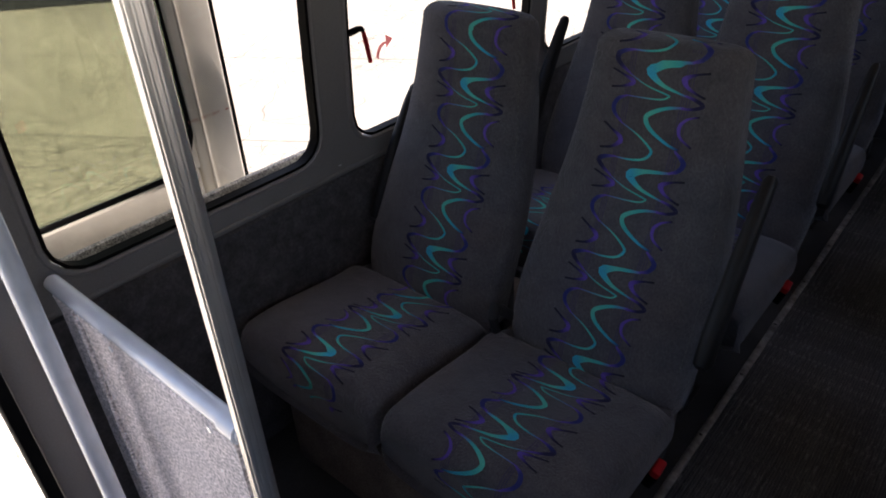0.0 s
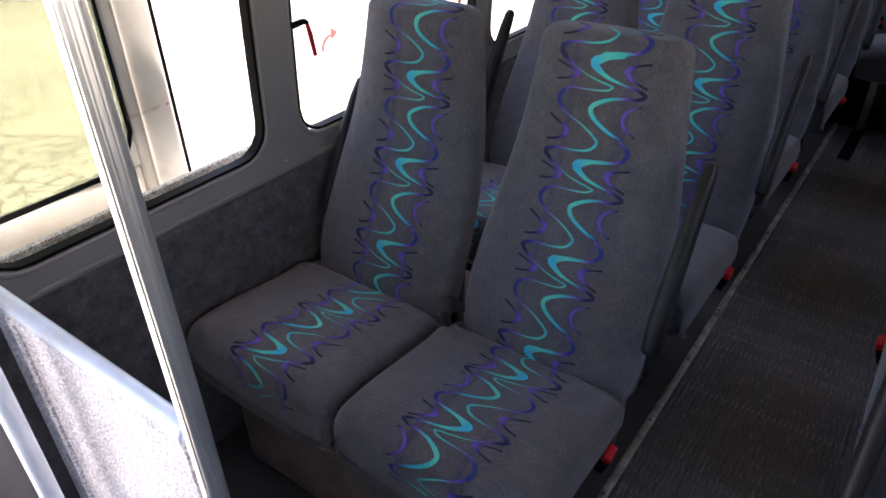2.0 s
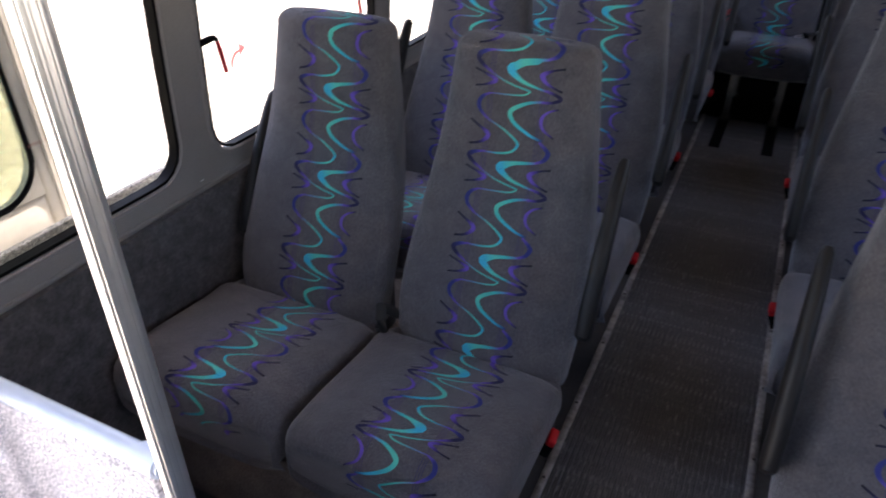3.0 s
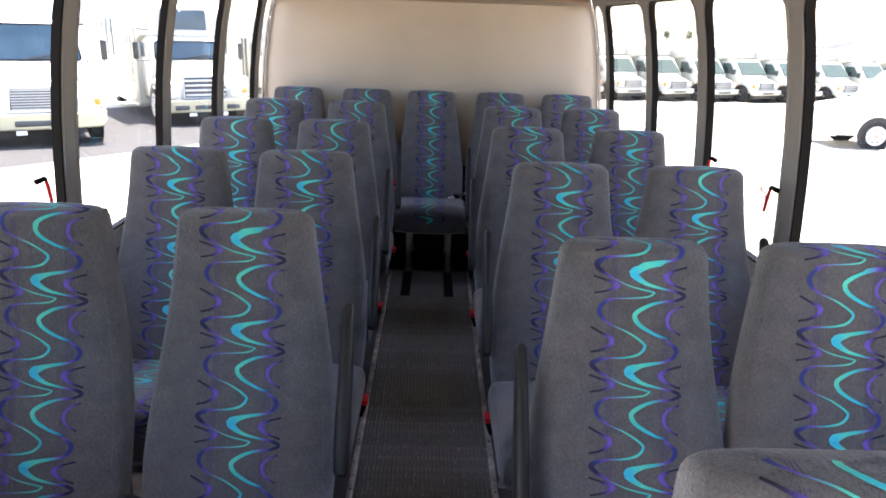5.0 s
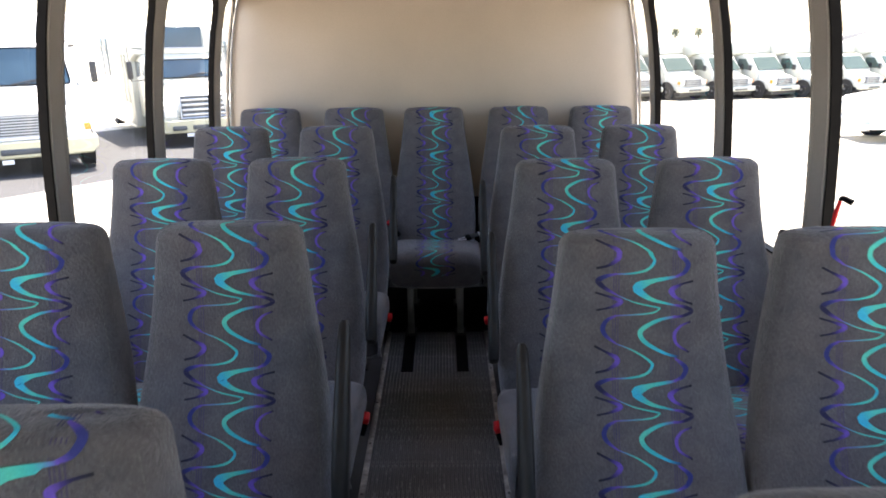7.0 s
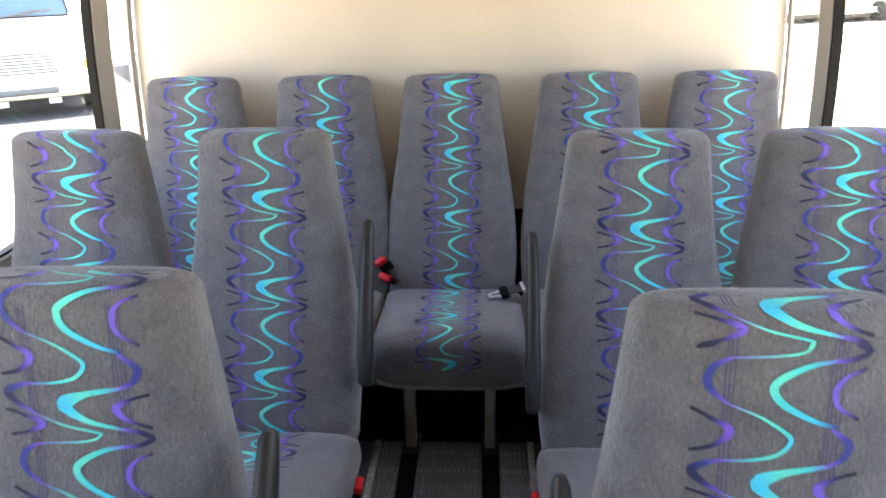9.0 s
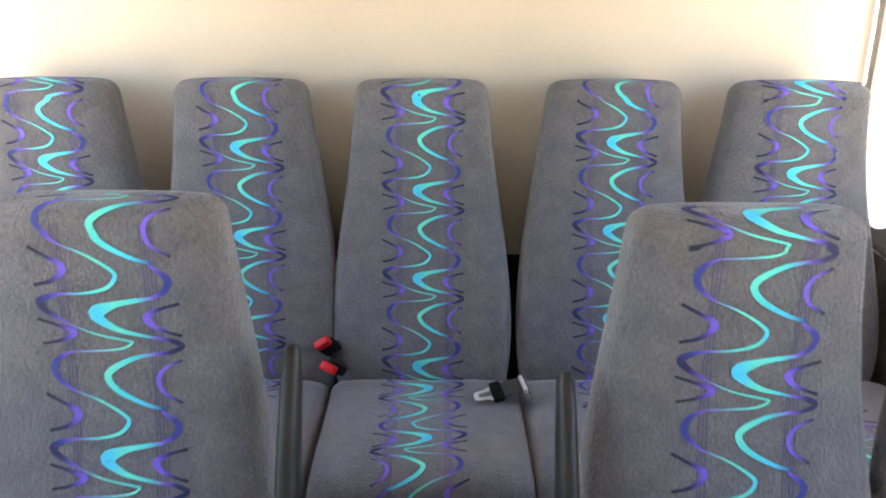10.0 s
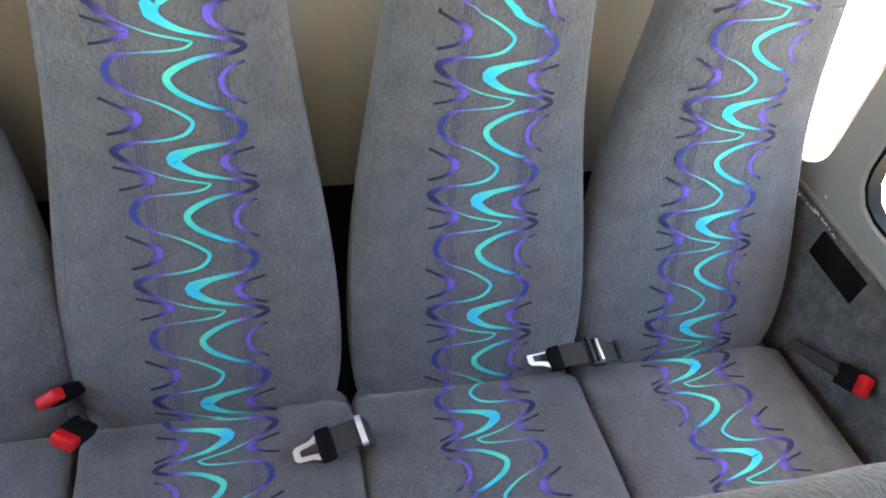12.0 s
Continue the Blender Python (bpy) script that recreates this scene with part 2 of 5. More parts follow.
BARK = material("palm_bark", (0.18, 0.14, 0.10), rough=0.9, stain=0.3)
CONE = material("cone_red", (0.65, 0.08, 0.05), rough=0.5)
CONE_WHITE = material("cone_white", (0.75, 0.75, 0.72), rough=0.5)


def ground_material():
    """Pale worn concrete with cracks; a strip of darker asphalt beyond a straight joint."""
    m = material("lot_paving", (0.44, 0.41, 0.335), rough=0.9, grain=0.12, grain_scale=30, stain=0.16, stain_scale=0.7, bump=0.4, bump_scale=25)
    nt = m.node_tree
    b = nt.nodes["Principled BSDF"]
    base = b.inputs["Base Color"].links[0].from_socket
    tc = nt.nodes.new("ShaderNodeTexCoord")
    wob = nt.nodes.new("ShaderNodeTexNoise")
    wob.inputs["Scale"].default_value = 1.3
    nt.links.new(tc.outputs["Object"], wob.inputs["Vector"])
    add = nt.nodes.new("ShaderNodeVectorMath")
    add.operation = 'MULTIPLY_ADD'
    add.inputs[1].default_value = (0.5, 0.5, 0.5)
    nt.links.new(wob.outputs["Color"], add.inputs[0])
    nt.links.new(tc.outputs["Object"], add.inputs[2])
    vo = nt.nodes.new("ShaderNodeTexVoronoi")
    vo.feature = 'DISTANCE_TO_EDGE'
    vo.inputs["Scale"].default_value = 1.1
    nt.links.new(add.outputs[0], vo.inputs["Vector"])
    fine = nt.nodes.new("ShaderNodeTexVoronoi")
    fine.feature = 'DISTANCE_TO_EDGE'
    fine.inputs["Scale"].default_value = 5.5
    nt.links.new(add.outputs[0], fine.inputs["Vector"])
    patch = nt.nodes.new("ShaderNodeTexNoise")
    patch.inputs["Scale"].default_value = 0.45
    nt.links.new(tc.outputs["Object"], patch.inputs["Vector"])

    def ramp(sock, lo, hi, a, c):
        r = nt.nodes.new("ShaderNodeMapRange")
        r.inputs[1].default_value, r.inputs[2].default_value, r.inputs[3].default_value, r.inputs[4].default_value = lo, hi, a, c
        nt.links.new(sock, r.inputs[0])
        return r.outputs[0]

    def scaled(sock, fac):
        s = nt.nodes.new("ShaderNodeVectorMath")
        s.operation = 'SCALE'
        nt.links.new(sock, s.inputs[0])
        nt.links.new(fac, s.inputs["Scale"])
        return s.outputs[0]

    big = ramp(vo.outputs["Distance"], 0.0, 0.012, 0.45, 1.0)
    small = ramp(fine.outputs["Distance"], 0.0, 0.07, 0.42, 1.0)
    across = nt.nodes.new("ShaderNodeVectorMath")
    across.operation = 'DOT_PRODUCT'
    across.inputs[1].default_value = (-0.55, 0.83, 0.0)
    nt.links.new(tc.outputs["Object"], across.inputs[0])
    band = ramp(across.outputs["Value"], 4.12, 3.98, 0.0, 0.9)          # heavily crazed slab beside the bus
    some = ramp(patch.outputs[0], 0.46, 0.56, 0.0, 0.7)
    most = nt.nodes.new("ShaderNodeMath")
    most.operation = 'MAXIMUM'
    nt.links.new(band, most.inputs[0])
    nt.links.new(some, most.inputs[1])
    where = most.outputs[0]
    joint = nt.nodes.new("ShaderNodeMath")                              # slab joints 2.45 m apart
    joint.operation = 'PINGPONG'
    joint.inputs[1].default_value = 1.225
    shift = nt.nodes.new("ShaderNodeMath")
    shift.operation = 'ADD'
    shift.inputs[1].default_value = -4.07
    nt.links.new(across.outputs["Value"], shift.inputs[0])
    nt.links.new(shift.outputs[0], joint.inputs[0])
    line = ramp(joint.outputs[0], 0.008, 0.03, 0.55, 1.0)
    one = nt.nodes.new("ShaderNodeMix")
    one.inputs[2].default_value = 1.0
    nt.links.new(where, one.inputs[0])
    nt.links.new(small, one.inputs[3])
    col = scaled(scaled(scaled(base, big), line), one.outputs[0])
    sep = nt.nodes.new("ShaderNodeSeparateXYZ")
    nt.links.new(tc.outputs["Object"], sep.inputs[0])
    lx = nt.nodes.new("ShaderNodeMath")
    lx.operation = 'MULTIPLY'
    lx.inputs[1].default_value = -0.855
    nt.links.new(sep.outputs[0], lx.inputs[0])
    ly = nt.nodes.new("ShaderNodeMath")
    ly.operation = 'MULTIPLY_ADD'
    ly.inputs[1].default_value = 0.52
    nt.links.new(sep.outputs[1], ly.inputs[0])
    nt.links.new(lx.outputs[0], ly.inputs[2])
    strip = nt.nodes.new("ShaderNodeMath")                              # an asphalt strip, pale again beyond it
    strip.operation = 'MULTIPLY'
    nt.links.new(ramp(ly.outputs[0], 11.62, 11.78, 0.0, 1.0), strip.inputs[0])
    nt.links.new(ramp(ly.outputs[0], 20.0, 20.4, 1.0, 0.0), strip.inputs[1])
    far = strip.outputs[0]
    mix = nt.nodes.new("ShaderNodeMix")
    mix.data_type = 'RGBA'
    nt.links.new(far, mix.inputs[0])
    nt.links.new(col, mix.inputs[6])
    dark = nt.nodes.new("ShaderNodeRGB")
    dark.outputs[0].default_value = (0.024, 0.025, 0.026, 1)
    nt.links.new(scaled(dark.outputs[0], one.outputs[0]), mix.inputs[7])
    nt.links.new(mix.outputs[2], b.inputs["Base Color"])
    return m


PAVING = ground_material()


# ---------- building helpers ----------
def mesh_of(name, bm, mat, smooth=True):
    me = bpy.data.meshes.new(name)
    bm.to_mesh(me)
    bm.free()
    me.materials.append(mat)
    if smooth:
        for p in me.polygons:
            p.use_smooth = True
        me.set_sharp_from_angle(angle=radians(38))
    return me


def part(name, bm, mat, parent=None, label="", smooth=True):
    ob = new(name, mesh_of(name, bm, mat, smooth))
    ob.parent = parent
    if label:
        ob["label"] = label
    return ob


def thing(name, label, category, at=None, group="", kind=""):
    ob = new(name)
    ob.empty_display_size = 0.1
    if at is not None:
        ob.matrix_basis = at
    return tagged(ob, label, category, group, kind)


def box(bm, x0, x1, y0, y1, z0, z1, bevel=0.0, segments=2, m=None):
    d = bmesh.ops.create_cube(bm, size=1.0)
    vs = d["verts"]
    for v in vs:
        v.co = Vector((x0 + (v.co.x + .5) * (x1 - x0), y0 + (v.co.y + .5) * (y1 - y0), z0 + (v.co.z + .5) * (z1 - z0)))
    if bevel:
        es = list({e for v in vs for e in v.link_edges})
        r = bmesh.ops.bevel(bm, geom=es, offset=bevel, segments=segments, affect='EDGES', profile=0.5)
        vs = list({v for f in r["faces"] for v in f.verts} | {v for v in vs if v.is_valid})
    if m is not None:
        bmesh.ops.transform(bm, matrix=m, verts=vs)
    return vs


def boxed(*a, **k):
    bm = bmesh.new()
    box(bm, *a, **k)
    return bm


def tube(bm, pts, r, sides=14, cap=True):
    """A round bar along the points, with radius r or one radius a point."""
    pts = [Vector(p) for p in pts]
    rad = r if isinstance(r, (list, tuple)) else [r] * len(pts)
    rings = []
    up = Vector((0, 0, 1)) if abs((pts[1] - pts[0]).normalized().z) < 0.9 else Vector((1, 0, 0))
    for i, p in enumerate(pts):
        d = (pts[min(i + 1, len(pts) - 1)] - pts[max(i - 1, 0)]).normalized()
        a = d.cross(up).normalized()
        c = a.cross(d)
        rings.append([bm.verts.new(p + (a * math.cos(t) + c * math.sin(t)) * rad[i]) for t in
                      [2 * math.pi * k / sides for k in range(sides)]])
    for p, q in zip(rings, rings[1:]):
        for k in range(sides):
            bm.faces.new((p[k], p[(k + 1) % sides], q[(k + 1) % sides], q[k]))
    if cap:
        bm.faces.new(list(reversed(rings[0])))
        bm.faces.new(rings[-1])


def loft(bm, rings, closed=True, cap=True):
    vr = [[bm.verts.new(p) for p in ring] for ring in rings]
    for a, b in zip(vr, vr[1:]):
        n = len(a)
        for k in range(n if closed else n - 1):
            bm.faces.new((a[k], a[(k + 1) % n], b[(k + 1) % n], b[k]))
    if cap:
        bm.faces.new(list(reversed(vr[0])))
        bm.faces.new(vr[-1])
    bmesh.ops.recalc_face_normals(bm, faces=bm.faces)


def disc(bm, centre, normal, r0, r1, depth, sides=28):
    """A ring or plate of radius r0 (hole r1, 0 for none) and given depth along the normal."""
    n = Vector(normal).normalized()
    a = n.orthogonal().normalized()
    c = n.cross(a)
    prof = [(r0, 0), (r0, depth), (r1, depth)] + ([(r1, 0)] if r1 else [])
    rings = []
    for r, h in prof:
        rings.append([Vector(centre) + n * h + (a * math.cos(t) + c * math.sin(t)) * max(r, 1e-4) for t in
                      [2 * math.pi * k / sides for k in range(sides)]])
    if r1:
        rings.append(rings[0])
    loft(bm, rings, cap=False)
    bmesh.ops.remove_doubles(bm, verts=bm.verts, dist=1e-4)


# ---------- ground ----------
SLOPE = 0.030


def ground_z(y):
    return -0.80 - SLOPE * y


bm = bmesh.new()
xs = [-900, -60, -20, -8, 0, 8, 20, 60, 900]
ys = [-900, -60, -10, 0, 10, 20, 40, 80, 900]
grid = [[bm.verts.new((x, y, ground_z(max(min(y, 80), -60)))) for y in ys] for x in xs]
for i in range(len(xs) - 1):
    for j in range(len(ys) - 1):
        bm.faces.new((grid[i][j], grid[i + 1][j], grid[i + 1][j + 1], grid[i][j + 1]))
tagged(part("ground", bm, PAVING, smooth=False), "pale cracked concrete parking lot with darker asphalt beyond", "ground", kind="structure")

# ---------- bus shell ----------
FRONT, BACK, DOOR0, DOOR1 = -2.9, 3.34, -2.42, -1.10
WALL_Z = [-0.05, 0.30, 0.62, 0.74, 0.90, 1.05, 1.20, 1.35, 1.48, 1.60, 1.70, 1.80, 1.88]
WALL_X = [1.185, 1.185, 1.182, 1.178, 1.170, 1.160, 1.147, 1.128, 1.106, 1.078, 1.045, 0.985, 0.88]
SILL, HEAD = 0.730, 1.650


def wall_x(z):
    return float(np.interp(z, WALL_Z, WALL_X))


def rounded_rect(y0, y1, z0, z1, r, n=7):
    """Outline points (y, z), starting at the lower y, lower z corner."""
    out = []
    for cy, cz, a0 in ((y0 + r, z0 + r, 180), (y1 - r, z0 + r, 270), (y1 - r, z1 - r, 0), (y0 + r, z1 - r, 90)):
        for k in range(n):
            a = radians(a0 + 90 * k / (n - 1))
            out.append((cy + r * math.cos(a), cz + r * math.sin(a)))
    return out


def densify(pts, step=0.09):
    out = []
    for (a, b), (c, d) in zip(pts, pts[1:] + pts[:1]):
        k = max(1, int(math.hypot(c - a, d - b) / step))
        out += [(a + (c - a) * i / k, b + (d - b) * i / k) for i in range(k)]
    return out


def window_ring(bm, side, outer, inner, off_out, off_in):
    """Strip on the side wall between two outlines of equal length (y, z); offsets run inward from the wall's face."""
    a = [bm.verts.new((side * (wall_x(z) - off_out), y, z)) for y, z in outer]
    b = [bm.verts.new((side * (wall_x(z) - off_in), y, z)) for y, z in inner]
    n = len(a)
    return [bm.faces.new((a[k], a[(k + 1) % n], b[(k + 1) % n], b[k])) for k in range(n)]


def square_match(y0, y1, z0, z1, inner):
    """Points on the rectangle that belong to the points of a rounded outline inside it."""
    cy, cz = (min(p[0] for p in inner) + max(p[0] for p in inner)) / 2, (min(p[1] for p in inner) + max(p[1] for p in inner)) / 2
    iy, iz = max(p[0] for p in inner) - cy, max(p[1] for p in inner) - cz
    out = []
    for y, z in inner:
        u, v = (y - cy) / iy, (z - cz) / iz
        k = 1 / max(abs(u), abs(v))
        u, v = u * k, v * k
        out.append((y0 + (u + 1) / 2 * (y1 - y0), z0 + (v + 1) / 2 * (z1 - z0)))
    return out


LEFT_WINDOWS = [(-0.995, -0.302), (-0.192, 0.618), (0.712, 1.462), (1.552, 2.250), (2.357, 3.058), (3.163, 3.303)]
RIGHT_WINDOWS = [(-1.95, -1.20), (-1.05, -0.35), (-0.20, 0.538), (0.636, 1.322), (1.420, 2.084), (2.178, 3.012), (3.100, 3.312)]


def side_wall(name, side, windows, y_from, label):
    bm = bmesh.new()
    ob_name = name
    edges = [y_from] + [(a[1] + b[0]) / 2 for a, b in zip(windows, windows[1:])] + [BACK]
    skirt, top = 0.69, 1.69
    skin = []
    glass = 0.022 if side < 0 else 0.024                          # how far the panes sit outside the wall's face
    carpet = 0.662

    def low(w0):
        return 0.700 if side > 0 and w0 > 3.0 else SILL

    def resample(pts, n):
        pts = pts + pts[:1]
        d = np.r_[0, np.cumsum([math.hypot(b[0] - a[0], b[1] - a[1]) for a, b in zip(pts, pts[1:])])]
        t = np.linspace(0, d[-1], n, endpoint=False)
        return list(zip(np.interp(t, d, [p[0] for p in pts]), np.interp(t, d, [p[1] for p in pts])))

    for (w0, w1), b0, b1 in zip(windows, edges, edges[1:]):
        r = min(0.080, (w1 - w0) * 0.46)
        inner = densify(rounded_rect(w0, w1, low(w0), HEAD, r))
        outer = square_match(b0, b1, skirt, top, inner)
        window_ring(bm, side, outer, inner, 0.0, 0.0)
        deep = glass + 0.006 if w1 - w0 > 0.3 else 0.010          # the rear corner lights sit almost flush
        window_ring(bm, side, inner, inner, 0.0, -deep)           # reveal through the wall
        skin += window_ring(bm, side, inner, outer, -deep, -deep)
    ys_ = [y_from + (BACK - y_from) * k / 16 for k in range(17)]
    for off in (0.0, -glass - 0.006):
        for zs in ([-0.05, 0.30, 0.62, skirt], [top, 1.74, 1.80, 1.84, 1.88]):
            g = [[bm.verts.new((side * (wall_x(z) - off), y, z)) for y in ys_] for z in zs]
            for i in range(len(zs) - 1):
                for j in range(16):
                    f = bm.faces.new((g[i][j], g[i][j + 1], g[i + 1][j + 1], g[i + 1][j]))
                    if off:
                        skin.append(f)
    for y in edges[1:-1]:                                         # closing strips behind the pillars' middles
        zs = [skirt + (top - skirt) * k / 24 for k in range(25)]
        g = [[bm.verts.new((side * (wall_x(z) + 0.004), y + d, z)) for d in (-0.03, 0.03)] for z in zs]
        for a, b in zip(g, g[1:]):
            bm.faces.new((a[0], a[1], b[1], b[0]))
    for f in skin:                                                # outer faces white, out of view, to throw light on the open door
        f.material_index = 1
    bmesh.ops.remove_doubles(bm, verts=bm.verts, dist=1e-5)
    wall = part(ob_name, bm, PLASTIC)
    wall.data.materials.append(WHITE_PAINT)
    tagged(wall, label, "wall", kind="structure")
    # carpet below the sill, a little proud of the wall
    bm = bmesh.new()
    ring = [(0.0, 0.0), (-0.012, 0.0), (-0.013, carpet - 0.020), (-0.009, carpet - 0.005), (0.0, carpet)]
    loft(bm, [[Vector((side * (wall_x(z) - 0.004 + dx), y, z)) for dx, z in ring] for y in ys_], closed=True)
    part("carpet_panel", bm, CARPET, wall, "mottled dark grey carpet lining")
    if side > 0:                                                  # pale backing where the carpet's edge has frayed
        rnd = random.Random(4)
        bm = bmesh.new()
        for k in range(60):
            y = rnd.uniform(2.97, 3.13)
            p = Vector((wall_x(0.66) - 0.012, y, carpet - 0.006 + 0.004 * math.sin(40 * y)))
            tube(bm, [p, p + Vector((-0.002, rnd.gauss(0, 0.004), rnd.uniform(0.002, 0.008)))], [0.0011, 0.0004], 4)
        part("frayed_edge", bm, BEIGE_CARPET, wall, "pale frayed threads along the carpet's edge")
    # moulded ledge
    bm = bmesh.new()
    ring = [(dx, carpet + dz) for dx, dz in ((0.0, 0.001), (-0.002, 0.002), (-0.003, 0.007), (-0.002, 0.012), (0.0, 0.014))]
    loft(bm, [[Vector((side * (wall_x(z) - 0.001 + dx), y, z)) for dx, z in ring] for y in ys_], closed=True)
    part("ledge", bm, PLASTIC, wall)
    for i, (w0, w1) in enumerate(windows):
        win = thing("window_%s_%d" % (name.split("_")[1], i + 1), "tinted bus window in a black rubber frame with rounded corners", "window",
                    kind="structure")
        r = min(0.080, (w1 - w0) * 0.46)
        g = 0.003
        sill = low(w0)
        o = densify(rounded_rect(w0 + g, w1 - g, sill + g, HEAD - g, r - g))
        lip = 0.010 if w1 - w0 > 0.3 else 0.005
        n_ = densify(rounded_rect(w0 + lip, w1 - lip, sill + lip, HEAD - lip, max(r - lip, 0.012)))
        bm = bmesh.new()
        o, n_ = resample(o, 96), resample(n_, 96)
        window_ring(bm, side, o, n_, 0.0015, 0.001)
        deep = glass + 0.005 if w1 - w0 > 0.3 else 0.008
        window_ring(bm, side, n_, n_, 0.001, -deep)
        window_ring(bm, side, o, o, 0.0015, -deep * 0.7)
        part("window_frame", bm, WINDOW_RUBBER if w1 - w0 > 0.3 else VINYL, win)
        if w1 - w0 > 0.3:                                         # raised moulding round the opening
            edge = [resample(densify(rounded_rect(w0 - e, w1 + e, sill - e, HEAD + e, r + e)), 96) for e in (0.013, 0.009, 0.003, -0.001)]
            bm = bmesh.new()
            for (a, da), (b, db) in zip(zip(edge, (0.0004, 0.0055, 0.0060, 0.0020)), list(zip(edge, (0.0004, 0.0055, 0.0060, 0.0020)))[1:]):
                window_ring(bm, side, a, b, da, db)
            bmesh.ops.remove_doubles(bm, verts=bm.verts, dist=1e-5)
            part("bezel", bm, PLASTIC, win)
        bm = bmesh.new()
        zs = sorted({round(z, 4) for _, z in n_})
        zs = np.linspace(min(zs) - .004, max(zs) + .004, 22)
        rows = []
        for z in zs:
            dz = max(0, 0.055 - min(z - zs[0], zs[-1] - z))
            inset = 0.055 - math.sqrt(max(0.055 ** 2 - dz * dz, 0)) if (w1 - w0) > 0.3 else 0
            rows.append([bm.verts.new((side * (wall_x(z) + (glass if w1 - w0 > 0.3 else 0.006)), y, z)) for y in (w0 + 0.004 + inset, w1 - 0.004 - inset)])
        for a, b in zip(rows, rows[1:]):
            bm.faces.new((a[0], a[1], b[1], b[0]))
        part("pane", bm, TINT if side < 0 else DIMMED_TINT, win)
    return wall


side_wall("wall_left", -1, LEFT_WINDOWS, DOOR1 + 0.02, "grey moulded bus side wall with carpet below the windows")
side_wall("wall_right", 1, RIGHT_WINDOWS, FRONT, "grey moulded bus side wall with carpet below the windows")

# unseen white outer panels below the windows, added to bounce light onto the door
for side, y_from in ((-1, DOOR1 + 0.02), (1, FRONT)):
    bm = bmesh.new()
    box(bm, *sorted((side * 1.228, side * 1.241)), y_from, BACK + 0.06, -0.55, 0.688, 0.004)
    tagged(part("wall_outer_panel", bm, WHITE_PAINT), "unseen white outer side panel, added to bounce light", "wall", kind="structure")

# door pillar, door head and front corner on the entrance side
bm = bmesh.new()
box(bm, -1.245, -1.12, DOOR1 - 0.05, DOOR1 + 0.018, -0.62, 1.80, 0.012)
box(bm, -1.245, -0.88, DOOR0, DOOR1 - 0.052, 1.66, 1.90, 0.01)
box(bm, -1.118, -0.88, FRONT, DOOR0 - 0.002, 1.70, 1.90, 0.01)
box(bm, -1.118, -0.88, DOOR1 - 0.05, DOOR1 + 0.018, 1.75, 1.90, 0.01)
box(bm, -1.245, -1.12, FRONT, DOOR0 - 0.002, -0.62, 0.50, 0.01)
box(bm, -1.245, -1.12, DOOR0 - 0.08, DOOR0 - 0.002, 0.502, 1.86, 0.01)
box(bm, -1.245, -1.12, FRONT, DOOR0 - 0.082, 1.72, 1.86, 0.01)
tagged(part("wall_front_corner", bm, PLASTIC), "grey door pillar and head round the open entrance", "wall", kind="structure")
bm = bmesh.new()
box(bm, -1.135, -1.095, DOOR1 - 0.078, DOOR1 - 0.052, -0.6, 1.70, 0.006)
tagged(part("door_seal", bm, RUBBER), "black rubber seal along the entrance door opening", "trim", kind="structure")

# cab window out of view, added to let light onto the modesty panel
bm = boxed(-1.19, -1.18, FRONT + 0.002, DOOR0 - 0.082, 0.502, 1.718)
tagged(part("window_cab_added", bm, SCREEN, smooth=False), "unseen clear cab side window, added to light the panel", "window", kind="structure")

# front end: dash wall and windscreen opening behind the camera
bm = bmesh.new()
box(bm, -1.18, 1.18, FRONT - 0.06, FRONT, -0.6, 1.02)
box(bm, -1.18, 1.18, FRONT - 0.06, FRONT, 1.66, 1.95)
box(bm, -1.18, -1.10, FRONT - 0.06, FRONT, 1.021, 1.659)
box(bm, 1.05, 1.18, FRONT - 0.06, FRONT, 1.021, 1.659)
tagged(part("wall_front", bm, DASH), "grey front wall below and above the windscreen", "wall", kind="structure")

bm = boxed(-1.099, 1.049, FRONT - 0.04, FRONT - 0.03, 1.022, 1.658)
tagged(part("window_front", bm, WINDSCREEN, smooth=False), "tinted windscreen of the bus", "window", kind="structure")

# ceiling: curved coves at both sides
bm = bmesh.new()
prof = [(-0.90, 1.872), (-0.80, 1.905), (-0.6, 1.925), (-0.3, 1.935), (0.0, 1.938), (0.3, 1.935), (0.6, 1.925), (0.80, 1.905), (0.90, 1.872)]
ring = prof + [(x, z + 0.05) for x, z in reversed(prof)]
loft(bm, [[Vector((x, y, z)) for x, z in ring] for y in (FRONT, -1, 1, BACK + 0.1)])
tagged(part("ceiling", bm, CEILING), "curved beige fabric-lined bus ceiling", "ceiling", kind="structure")

# unseen outer roof with side gutters and a rear overhang, added to block sun
bm = bmesh.new()
prof = [(-1.275, 1.955), (-1.265, 1.995), (-0.9, 2.04), (0.0, 2.06), (0.9, 2.04), (1.265, 1.995), (1.275, 1.955)]
ring = prof + [(x * 0.985, z - 0.012) for x, z in reversed(prof)]
loft(bm, [[Vector((x, y, z)) for x, z in ring] for y in (FRONT - 0.1, -1, 1, BACK + 0.62)])
tagged(part("roof", bm, WHITE_PAINT), "white outer bus roof, unseen, overhanging to keep the sun out", "roof", kind="structure")

